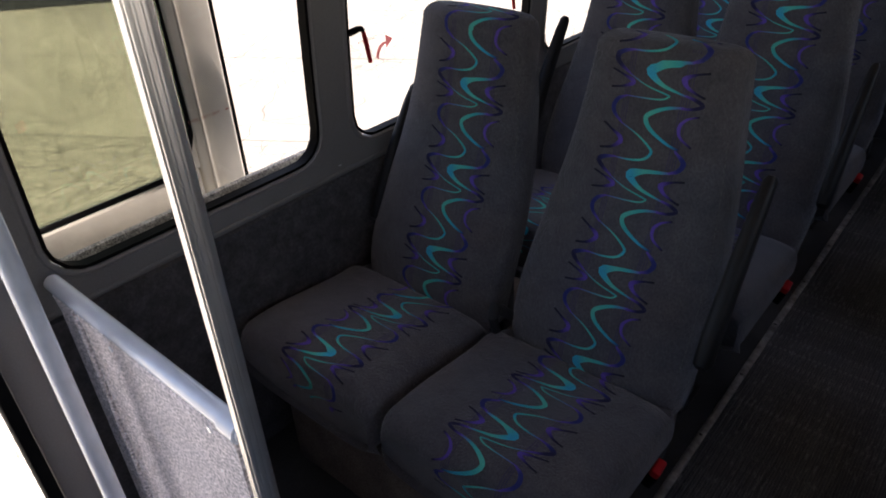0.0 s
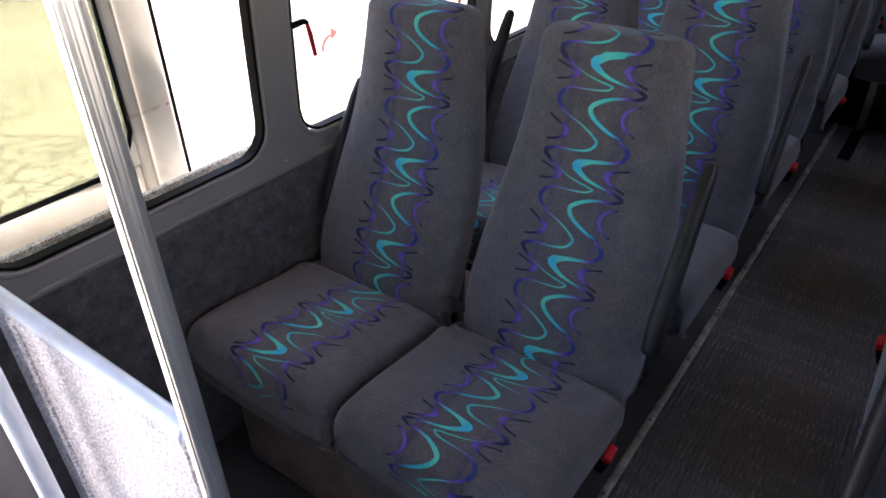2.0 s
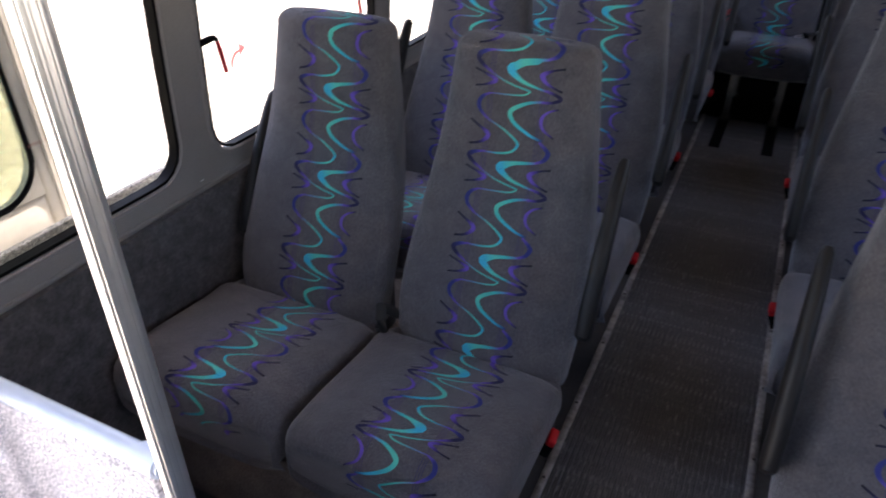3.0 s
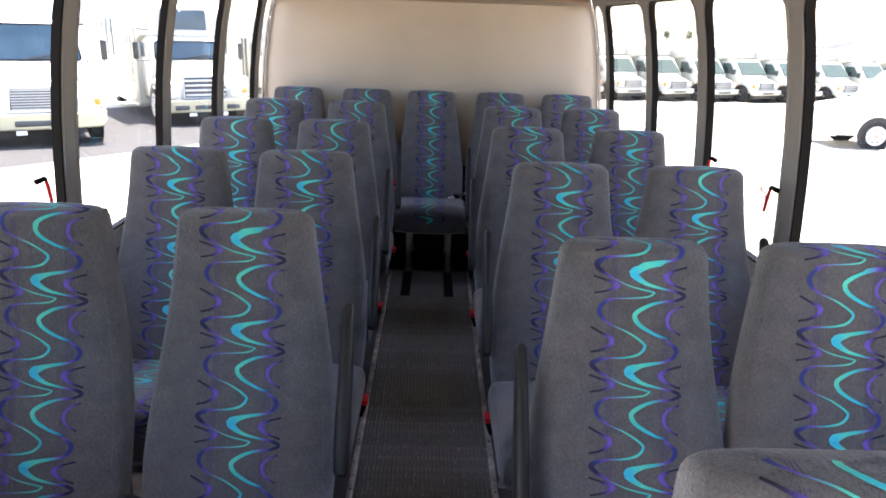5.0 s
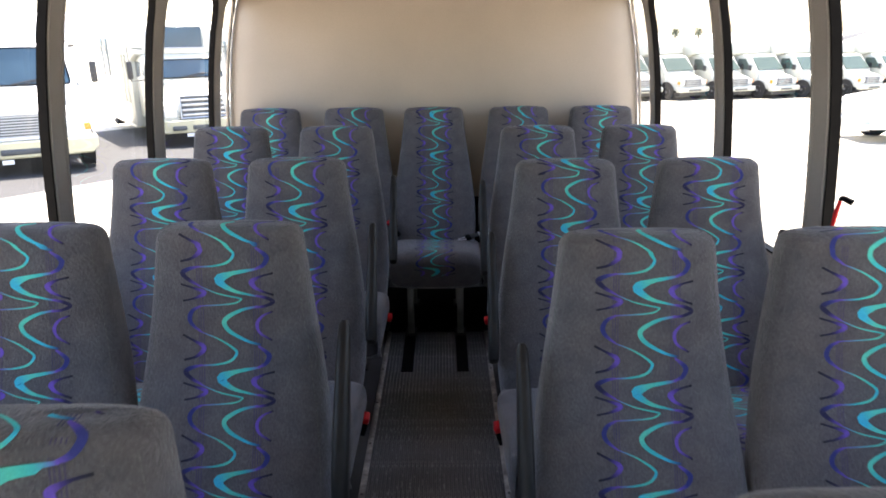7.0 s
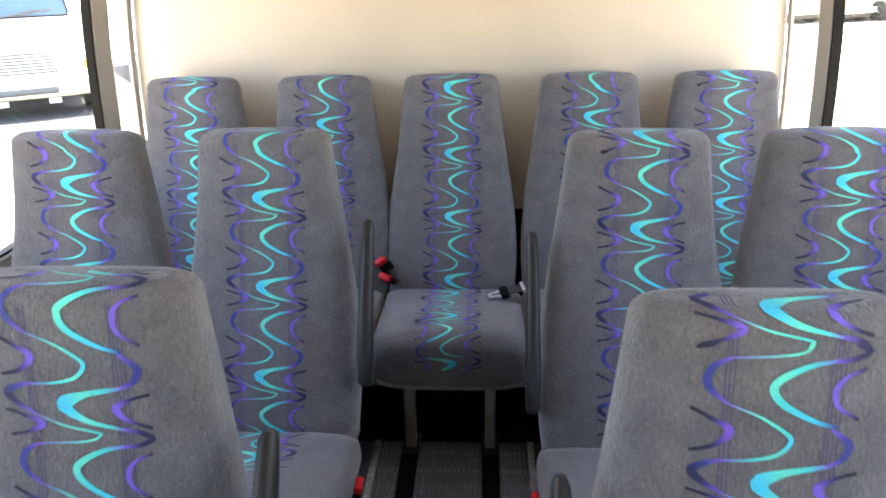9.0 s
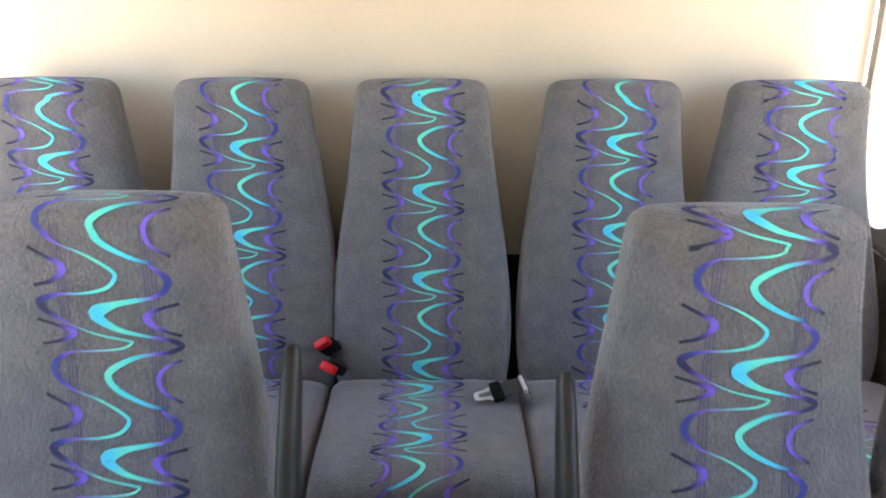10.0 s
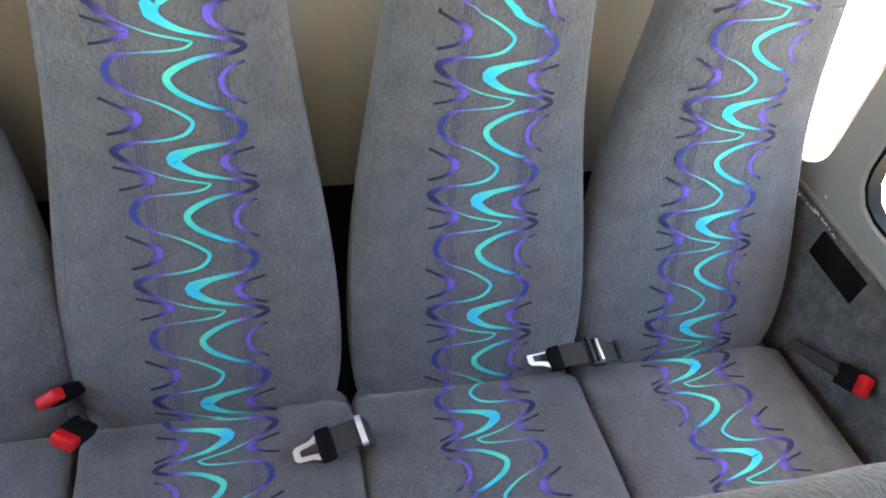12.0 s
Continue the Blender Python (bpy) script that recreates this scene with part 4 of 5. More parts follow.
INNER = [
    ([(-148, 189, 7), (-112, 208, 8), (-84, 224, 14), (-82, 240, 15), (-108, 262, 9), (-146, 273, 7)], (DARK, NAVY, PURPLE, PURPLE, NAVY, DARK)),
    ([(-86, 289, 5), (-118, 297, 12), (-140, 312, 17), (-122, 333, 13), (-86, 354, 5)], (PURPLE, BLUE, NAVY, NAVY, PURPLE)),
    ([(-148, 19, 6), (-110, 30, 7), (-76, 42, 13), (-76, 52, 13), (-106, 66, 7), (-144, 75, 6)], (DARK, NAVY, PURPLE, PURPLE, NAVY, DARK)),
    ([(-86, 91, 5), (-112, 106, 12), (-124, 130, 15), (-116, 154, 12), (-86, 179, 5)], (PURPLE, BLUE, BLUE, BLUE, PURPLE)),
]
STROKES = MIDDLE + OUTER + INNER


def spline(pts, n):
    """Points of a smooth line through pts."""
    p = [np.array(q, float) for q in pts]
    p = [2 * p[0] - p[1]] + p + [2 * p[-1] - p[-2]]
    out = []
    seg = len(p) - 3
    for k in range(n + 1):
        t = seg * k / n
        i = min(int(t), seg - 1)
        t -= i
        a, b, c, d = p[i:i + 4]
        out.append(0.5 * (2 * b + (c - a) * t + (2 * a - 5 * b + 4 * c - d) * t * t + (3 * b - a - 3 * c + d) * t ** 3))
    return out


def print_mesh(place, length, first, flip, turn, slip=0.004):
    """The motif laid on a surface place(u, s, lift), repeated along s; first: where a repeat begins, flip and turn: 1 or -1, for across and along."""
    verts, faces, tones = [], [], []
    count = int(length / REPEAT) + 3
    for rep in range(-2, count):
        for pts, cols in STROKES:
            n = 22
            line = spline(pts, n)
            last = None
            for i, q in enumerate(line):
                t = i / n
                d = (line[min(i + 1, n)] - line[max(i - 1, 0)])[:2]
                d = d / (np.hypot(*d) + 1e-9)
                w = max(q[2], 1.5) / 2
                nrm = np.array((-d[1], d[0]))
                f = t * (len(cols) - 1)
                k = min(int(f), len(cols) - 2)
                tone = [cols[k][c] * (1 - f + k) + cols[k + 1][c] * (f - k) for c in range(3)]
                pair = []
                ok = True
                for sgn in (1, -1):
                    e = q[:2] + nrm * w * sgn
                    u = e[0] * UNIT * flip + slip
                    s = first + turn * (e[1] / 330.0 + rep) * REPEAT
                    if not 0.002 < s < length:
                        ok = False
                        break
                    pair.append(place(u, s, 0.0011))
                if not ok:
                    last = None
                    continue
                base = len(verts)
                verts += [tuple(pair[0]), tuple(pair[1])]
                tones += [tone, tone]
                if last is not None:
                    faces.append((last, last + 1, base + 1, base))
                last = base
    for x in (-94, -87, -79, 82, 89, 97, 105):            # fine woven guide lines beside the motif
        last = None
        for s in np.linspace(0.004, length - 0.004, 40):
            base = len(verts)
            verts += [tuple(place(x * UNIT * flip + slip - 0.0007, s, 0.0005)), tuple(place(x * UNIT * flip + slip + 0.0007, s, 0.0005))]
            tones += [(0.060, 0.050, 0.125)] * 2
            if last is not None:
                faces.append((last, last + 1, base + 1, base))
            last = base
    me = bpy.data.meshes.new("printed_stripe")
    me.from_pydata(verts, [], faces)
    lay = me.color_attributes.new("thread", 'FLOAT_COLOR', 'POINT')
    lay.data.foreach_set("color", [c for t in tones for c in (*t, 1.0)])
    me.materials.append(PRINT)
    for p in me.polygons:
        p.use_smooth = True
    return me


S_LEN = S_TOP + RND * 1.57 + 0.018
C_LEN = C_ARC + 0.065
BACK_ME = mesh_of("backrest", back_mesh(), FABRIC)


def nap_mesh(count=15000):
    """Loose fibres of the plush standing off the front and the crown of the back."""
    rnd = random.Random(31)
    verts, faces = [], []
    while len(faces) < count:
        s = S_TOP + RND * 1.57 - abs(rnd.gauss(0, 0.20))
        if s < 0.15:
            continue
        z, c, h, w = back_level(s)
        over = s > S_TOP
        t = radians(rnd.uniform(-8, 188))
        cx, sy = math.cos(t), -math.sin(t)
        x = w * math.copysign(abs(cx) ** (2 / EXP), cx)
        y = h * math.copysign(abs(sy) ** (2 / EXP), sy)
        p = Vector((x, c + y + 0.012 * (x / w) ** 2, z + (0.006 * (1 - (x / w) ** 2) if over else 0)))
        a = (s - S_TOP) / RND if over else 0.0
        n = Vector((math.copysign(abs(cx) ** (2 - 2 / EXP), cx) / w, math.copysign(abs(sy) ** (2 - 2 / EXP), sy) / max(h, 0.01), 0)).normalized()
        n = n * math.cos(a) + Vector((0, 0, math.sin(a)))
        d = n + Vector((rnd.gauss(0, 0.5), rnd.gauss(0, 0.5), rnd.gauss(0.25, 0.5)))
        side = d.cross(Vector((rnd.gauss(0, 1), rnd.gauss(0, 1), rnd.gauss(0, 1)))).normalized() * 0.00028
        p -= n * 0.0008
        tip = p + d.normalized() * rnd.uniform(0.0018, 0.0042)
        i = len(verts)
        verts += [p - side, p + side, tip]
        faces.append((i, i + 1, i + 2))
    me = bpy.data.meshes.new("plush_nap")
    me.from_pydata(verts, [], faces)
    me.materials.append(FABRIC)
    return me


NAP_ME = nap_mesh()
CUSHION_ME = mesh_of("cushion", cushion_mesh(), FABRIC)
PRINTS = {}


# length of cloth along the back's face, against height above its lower edge
_hs = np.linspace(0, S_TOP, 60)
_fy = np.polyval(_pc, Z_LOW + _hs)
_cloth = np.r_[0, np.cumsum(np.hypot(np.diff(_hs), np.diff(_fy)))]
EXTRA = float(_cloth[-1] - S_TOP)


def on_back_cloth(u, s, lift=0.0):
    """The back's face, s metres of cloth up from the lower edge."""
    return on_back(u, float(np.interp(s, _cloth, _hs)) if s < _cloth[-1] else s - EXTRA, lift)


def stripe(kind, first, slip=0.004):
    key = (kind, round(first, 3), slip)
    if key not in PRINTS:
        if kind == "back":        # first: distance of a motif's start below the top
            h = S_TOP + RND - first + 0.004
            start = float(np.interp(h, _hs, _cloth)) if h < S_TOP else h + EXTRA
            PRINTS[key] = print_mesh(on_back_cloth, S_LEN + EXTRA, start, 1, -1, slip)
        else:
            PRINTS[key] = print_mesh(on_cushion, C_LEN, first, -1, 1, slip)
    return PRINTS[key]


def seam_mesh(side):
    bm = bmesh.new()
    pts = []
    for s in np.linspace(0.08, S_TOP + 0.01, 30):
        w = back_level(s)[3]
        pts.append(on_back(side * w * 0.90, s, -0.0001))
    tube(bm, pts, 0.0006, 6)
    return mesh_of("seam", bm, STITCH if side > 0 else SEAM)


SEAMS = [seam_mesh(-1), seam_mesh(1)]


def armrest_mesh():
    """A padded bar folded up along the backrest's side."""
    bm = bmesh.new()
    lift_y, lift_z = -0.055, 0.030
    pts = [(-0.164, 0.462, 0.006, 0.012), (-0.168, 0.468, 0.013, 0.024), (-0.172, 0.484, 0.017, 0.031), (-0.150, 0.55, 0.0175, 0.031), (-0.080, 0.68, 0.0165, 0.028),
           (-0.012, 0.795, 0.014, 0.024), (0.012, 0.832, 0.012, 0.020), (0.018, 0.842, 0.007, 0.012)]
    d = Vector((0, 0.19, 0.365)).normalized()
    n = Vector((0, d.z, -d.y))
    rings = []
    for y, z, hx, hn in pts:
        ring = []
        for k in range(20):
            t = 2 * math.pi * k / 20
            cx, cn = math.cos(t), math.sin(t)
            ring.append(Vector((hx * math.copysign(abs(cx) ** 0.72, cx), y + lift_y, z + lift_z)) + n * (hn * math.copysign(abs(cn) ** 0.72, cn)))
        rings.append(ring)
    loft(bm, rings)
    return mesh_of("armrest", bm, ARM)


ARM_ME = armrest_mesh()


def frame_mesh():
    bm = bmesh.new()
    box(bm, -0.19, 0.19, -0.625, -0.10, 0.285, 0.318, 0.004)
    for x in (-0.19, 0.19):
        box(bm, x - 0.012, x + 0.012, -0.16, -0.115, 0.30, 0.50, 0.003)
    return mesh_of("seat_frame", bm, BLACK_STEEL)


FRAME_ME = frame_mesh()


def leg_mesh(mat):
    bm = bmesh.new()
    box(bm, -0.016, 0.016, -0.022, 0.022, 0.004, 0.285, 0.003)
    return mesh_of("leg", bm, mat)


LEG_DARK, LEG_PALE = leg_mesh(BLACK_STEEL), leg_mesh(STEEL)


def foot_mesh():
    bm = bmesh.new()
    box(bm, -0.028, 0.028, -0.05, 0.05, 0.0035, 0.0095, 0.002)
    return mesh_of("foot_plate", bm, BLACK_STEEL)


FOOT_ME = foot_mesh()


def buckle(parent, m, stalk):
    """A seat belt buckle with a red button; stalk: points of its webbing, in the seat's space."""
    bm = bmesh.new()
    box(bm, -0.021, 0.021, -0.0112, 0.0112, -0.064, -0.012, 0.005, 3, m=m)
    b = part("buckle", bm, RUBBER, parent, "black belt buckle")
    bm = bmesh.new()
    box(bm, -0.0195, 0.0195, -0.0102, 0.0102, -0.018, 0.0065, 0.005, 3, m=m)
    part("button", bm, RED, b, "red release button")
    bm = bmesh.new()
    tube(bm, stalk, [0.011] * (len(stalk) - 1) + [0.013], 8)
    part("stalk", bm, WEBBING, b)


def facing(at, end, wide):
    """A pose at a point whose z axis runs along end and whose x axis leans to wide."""
    z = Vector(end).normalized()
    x = (Vector(wide) - z * z.dot(Vector(wide))).normalized()
    y = z.cross(x)
    return Matrix(((x.x, y.x, z.x, at[0]), (x.y, y.y, z.y, at[1]), (x.z, y.z, z.z, at[2]), (0, 0, 0, 1)))


def linked(name, me, parent, loc=(0, 0, 0), label=""):
    ob = new(name, me)
    ob.parent = parent
    ob.location = loc
    if label:
        ob["label"] = label
    return ob


def passenger_seat(x, y, first, arm, pale=False, belt=None, label="", turn=0.0, slip=0.004, lap=None, pad=(0.0, 1.0), wide=(0.0, 1.0)):
    """arm: -1, 0 or 1 for the side that carries a folded-up armrest; first, lap: where the motif begins below the top and on the cushion;
    pad, wide: how far the cushion and the back sit aside and how wide they are."""
    lap = (first * 3.7) % 0.2 if lap is None else lap
    st = thing("passenger_seat", label or "high-backed grey plush bus seat with teal and purple squiggle stripe", "seat",
               pose(x, y, 0, 0, 0, turn), "bus seats")
    b = linked("backrest", BACK_ME, st, (wide[0], 0, 0))
    b.scale.x = wide[1]
    linked("printed_stripe", stripe("back", first, slip), b, (-wide[0], 0, 0), label="woven stripe of teal, purple and navy squiggles")
    linked("plush_nap", NAP_ME, b)
    linked("seam", SEAMS[0], b)
    linked("seam", SEAMS[1], b)
    c = linked("cushion", CUSHION_ME, st, (pad[0], 0, 0))
    c.scale.x = pad[1]
    linked("printed_stripe", stripe("cushion", lap, slip), c, (-pad[0], 0, 0))
    linked("seat_frame", FRAME_ME, st, label="black steel seat frame")
    for lx in ((-0.12, 0.13) if pale else (-0.09, 0.09)):
        for ly in (-0.575, -0.17):
            lg = linked("leg", LEG_PALE if pale else LEG_DARK, st, (lx, ly, 0))
            linked("foot_plate", FOOT_ME, lg)
    if arm:
        first_out = arm < 0 and x < 0 and y < 0.1                # the first one beside the wall leans further back
        at = (arm * (0.220 if first_out else 0.250 if x < 0 else 0.240), 0.056 if first_out else -0.012, -0.02 if x > 0 else 0.036 if first_out else 0.058)
        rest = linked("armrest", ARM_ME, st, at, "black rubber armrest folded upright")
        if x < 0:
            rest.scale = (1.05, 1.0, 0.93)
    if belt:
        bm = bmesh.new()
        tube(bm, [(-belt * 0.215, -0.20, 0.40), (-belt * 0.228, -0.25, 0.455), (-belt * 0.231, -0.275, 0.475), (-belt * 0.229, -0.285, 0.455),
                  (-belt * 0.225, -0.28, 0.41)], [0.011, 0.014, 0.016, 0.013, 0.010], 10)
        part("belt_loop", bm, WEBBING, st, "black belt webbing tucked between seats")
        m = facing((belt * 0.236, -0.345, 0.322), (belt * 0.30, -0.15, 0.92), (0, 1, 0.25))
        buckle(st, m, [(belt * 0.195, -0.20, 0.27), (belt * 0.205, -0.27, 0.25), m @ Vector((0, 0, -0.055))])
    return st


XA_L, XW_L, XA_R, XW_R = -0.422, -0.880, 0.457, 0.902
# rows: place along the bus, motif starts of the aisle and wall seat, and how far each sits off its line
ROWS_L = [(0.0, 0.052, 0.160, 0.0, -0.030), (0.797, 0.107, 0.112, 0.0, 0.020), (1.604, 0.155, 0.157, -0.013, 0.0), (2.407, 0.145, 0.109, 0.003, -0.004)]
ROWS_R = [(-0.960, 0.090, 0.060, 0.0, 0.0), (-0.161, 0.053, 0.187, 0.002, 0.0), (0.706, 0.100, 0.156, -0.008, 0.003), (1.544, 0.204, 0.090, -0.015, 0.0),
          (2.367, 0.203, 0.100, 0.004, 0.002)]
for y, fa, fw, da, dw in ROWS_L:
    passenger_seat(XA_L + da, y, fa, 1, belt=1, lap=0.105 if y == 0 else None, pad=(-0.012, 1.035) if y == 0 else (0.0, 1.0))
    passenger_seat(XW_L + dw, y, fw, -1, slip=0.030 if y == 0 else 0.004, lap=0.157 if y == 0 else None,
                   pad=(-0.010, 1.03) if y == 0 else (0.0, 1.0))
for y, fa, fw, da, dw in ROWS_R:
    passenger_seat(XA_R + da, y, fa, -1, belt=-1)
    passenger_seat(XW_R + dw, y, fw, 1)
YB = 3.177
for i, (x, f, lap_) in enumerate(zip((-0.894, -0.434, 0.0, 0.463, 0.903), (0.178, 0.144, 0.034, 0.129, 0.202), (0.09, 0.072, 0.074, 0.110, 0.055))):
    passenger_seat(x, YB, f, 0, lap=lap_, pale=(i == 2), pad=(0.449 * (i - 2) - x + (0, 0, 0.009, 0.008, 0.012)[i], (0.968, 0.968, 1.0, 0.968, 1.025)[i]),
                   wide=(0.010, 1.04) if i == 4 else (0.0, 1.0), label="high-backed grey plush seat of the rear bench row, squiggle stripe")


# ---------- belts of the rear row ----------
def belt_tongue(x, y, z, turn, reach=0.062, tail=0.0, lean=-9):
    """A belt end with its tongue at the origin; reach: to the adjuster bar, tail: flat webbing beyond it."""
    t = thing("seat_belt", "black lap belt with bright metal tongue lying on seat", "seat belt", pose(x, y, z, 4, lean, turn), "loose belts")
    bm = bmesh.new()
    pts = [(0.0, 0.006), (reach * 0.5, 0.011), (reach, 0.010)]
    pts += [(reach + tail * 0.5, 0.013), (reach + tail, 0.008), (reach + tail + 0.008, -0.006)] if tail else [(reach + 0.012, 0.0), (reach + 0.018, -0.03)]
    rows = [[Vector((px, -0.0235, pz)), Vector((px, 0.0235, pz)), Vector((px, 0.0235, pz - 0.003)), Vector((px, -0.0235, pz - 0.003))] for px, pz in pts]
    loft(bm, rows)
    part("webbing", bm, WEBBING, t)
    if tail:
        bm = bmesh.new()
        tube(bm, [(reach + tail - 0.006, -0.026, 0.011), (reach + tail - 0.002, 0.0, 0.016), (reach + tail - 0.006, 0.026, 0.011)], 0.004, 8)
        part("webbing_fold", bm, WEBBING, t)
    bm = bmesh.new()
    box(bm, -0.012, 0.014, -0.029, 0.029, -0.002, 0.013, 0.004)
    part("tongue_housing", bm, RUBBER, t)
    bm = bmesh.new()
    o = [(-0.012, -0.022), (-0.024, -0.016), (-0.048, -0.013), (-0.053, -0.007), (-0.053, 0.007), (-0.048, 0.013), (-0.024, 0.016), (-0.012, 0.022)]
    i_ = [(-0.014, -0.010), (-0.028, -0.0075), (-0.040, -0.0065), (-0.042, -0.004), (-0.042, 0.004), (-0.040, 0.0065), (-0.028, 0.0075), (-0.014, 0.010)]
    ring = []
    for (ax, ay), (bx, by) in zip(o, i_):
        ring.append([Vector((ax, ay, 0.006)), Vector((bx, by, 0.006)), Vector((bx, by, 0.003)), Vector((ax, ay, 0.003))])
    loft(bm, ring)
    part("tongue", bm, CHROME, t, "bright plated tongue plate")
    bm = bmesh.new()
    if tail:                                                      # a slide with two dark side rails and a bright middle bar
        box(bm, reach - 0.010, reach + 0.014, -0.030, -0.024, 0.004, 0.019, 0.002)
        box(bm, reach - 0.010, reach + 0.014, 0.024, 0.030, 0.004, 0.019, 0.002)
        box(bm, reach - 0.010, reach - 0.004, -0.0239, 0.0239, 0.011, 0.020, 0.002)
        part("slide", bm, BLACK_STEEL, t, "dark steel strap slide")
        bm = bmesh.new()
        box(bm, reach + 0.006, reach + 0.012, -0.0235, 0.0235, 0.010, 0.021, 0.002)
    else:
        box(bm, reach - 0.004, reach + 0.006, -0.026, 0.026, 0.002, 0.016, 0.002)
    part("adjuster_bar", bm, CHROME, t, "bright adjuster bar")


belt_tongue(0.176, 2.806, 0.443, 10)
belt_tongue(0.617, 2.917, 0.447, 0, 0.082, 0.056, 2)
belt_tongue(-0.595, 2.885, 0.432, 200)

pair = thing("buckle_pair", "two black belt buckles with red buttons standing between seats", "seat belt", pose(-0.226, YB - 0.262, 0.44))
m = facing((-0.012, 0.002, 0.068), (-0.36, -0.62, 0.72), (0.90, 0.25, 0.38))
buckle(pair, m, [(0.004, 0.05, -0.04), (0.006, 0.045, 0.0), m @ Vector((0, 0, -0.058))])
m = facing((0.009, -0.058, 0.038), (-0.30, -0.80, 0.62), (0.88, -0.20, -0.40))
buckle(pair, m, [(0.004, 0.05, -0.04), (0.008, 0.02, 0.0), m @ Vector((0, 0, -0.058))])
side_b = thing("wall_side_buckle", "black belt buckle with a red button beside the rear seat", "seat belt", pose(1.140, YB - 0.425, 0.466))
m = facing((-0.006, -0.030, 0.070), (-0.05, -0.80, 0.50), (0.30, 0.40, 0.80))
buckle(side_b, m, [(-0.016, 0.13, -0.02), (-0.010, 0.09, 0.004), m @ Vector((0, 0, -0.058))])
bm = bmesh.new()
box(bm, 1.160, 1.1675, 2.866, 3.002, 0.594, 0.652, 0.002)
tagged(part("hook_patch", bm, RUBBER), "black fabric strap patch stuck to the carpeted wall", "patch")

# carpeted risers under the front seats
bm = bmesh.new()
box(bm, -1.06, -0.30, -0.628, 0.10, 0.0, 0.283, 0.02, 3)
arch = thing("wheel_arch_box", "brown carpet-covered wheel arch box under the front seats", "box")
part("body", bm, BROWN_CARPET, arch)
bm = bmesh.new()
box(bm, -1.06, -0.294, -0.634, -0.60, 0.262, 0.284, 0.006)
part("edge_trim", bm, BROWN_CARPET, arch)


# ---------- vehicles in the lot ----------
def wheel(parent, x, y, r, side, wide=0.24):
    bm = bmesh.new()
    prof = [(0.62, 0), (0.9, 0.0), (1.0, 0.12), (1.0, 0.88), (0.9, 1.0), (0.62, 1.0)]
    rings = [[Vector((x + side * wide * (h - 1), y + q * r * math.cos(a), r + q * r * math.sin(a))) for a in
              [2 * math.pi * k / 24 for k in range(24)]] for q, h in prof]
    loft(bm, rings, cap=False)
    w = part("wheel", bm, TYRE, parent)
    bm = bmesh.new()
    q = [(0.67, 0.002), (0.63, 0.008), (0.56, -0.008), (0.34, -0.012), (0.26, 0.006), (0.0, 0.008)]
    loft(bm, [[Vector((x + side * h, y + k_ * r * math.cos(a), r + k_ * r * math.sin(a))) for a in
               [2 * math.pi * k / 24 for k in range(24)]] for k_, h in [(max(f, 0.01), h) for f, h in q]], cap=False)
    rim = part("rim", bm, RIM, w, "pale steel rim")
    for k in range(8):                                            # hand holes round the disc
        a = 2 * math.pi * (k + 0.5) / 8
        bm = bmesh.new()
        disc(bm, (x - side * 0.010, y + 0.45 * r * math.cos(a), r + 0.45 * r * math.sin(a)), (side, 0, 0), 0.055 * r, 0, 0.006, 8)
        part("rim_hole", bm, TYRE, rim)
    bm = bmesh.new()
    disc(bm, (x - side * 0.0, y, r), (side, 0, 0), 0.16 * r, 0, 0.03, 12)
    part("hub", bm, GRILLE, w)


def side_profile(bm, pts, x0, x1, bevel=0.05):
    """A body with the given outline (y, z) in side view, from x0 to x1."""
    a = [bm.verts.new((x0, y, z)) for y, z in pts]
    b = [bm.verts.new((x1, y, z)) for y, z in pts]
    n = len(pts)
    for k in range(n):
        bm.faces.new((a[k], a[(k + 1) % n], b[(k + 1) % n], b[k]))
    bm.faces.new(list(reversed(a)))
    bm.faces.new(b)
    bmesh.ops.recalc_face_normals(bm, faces=bm.faces)
    bmesh.ops.bevel(bm, geom=list(bm.edges), offset=bevel, segments=2, affect='EDGES', profile=0.5)


def headed(v, s, y, x, z, w, h, lens, name="headlamp", label="clear headlamp"):
    bm = boxed(s * x - w / 2, s * x + w / 2, y, y + 0.12, z - h / 2, z + h / 2, 0.03)
    return part(name, bm, lens, v, label)


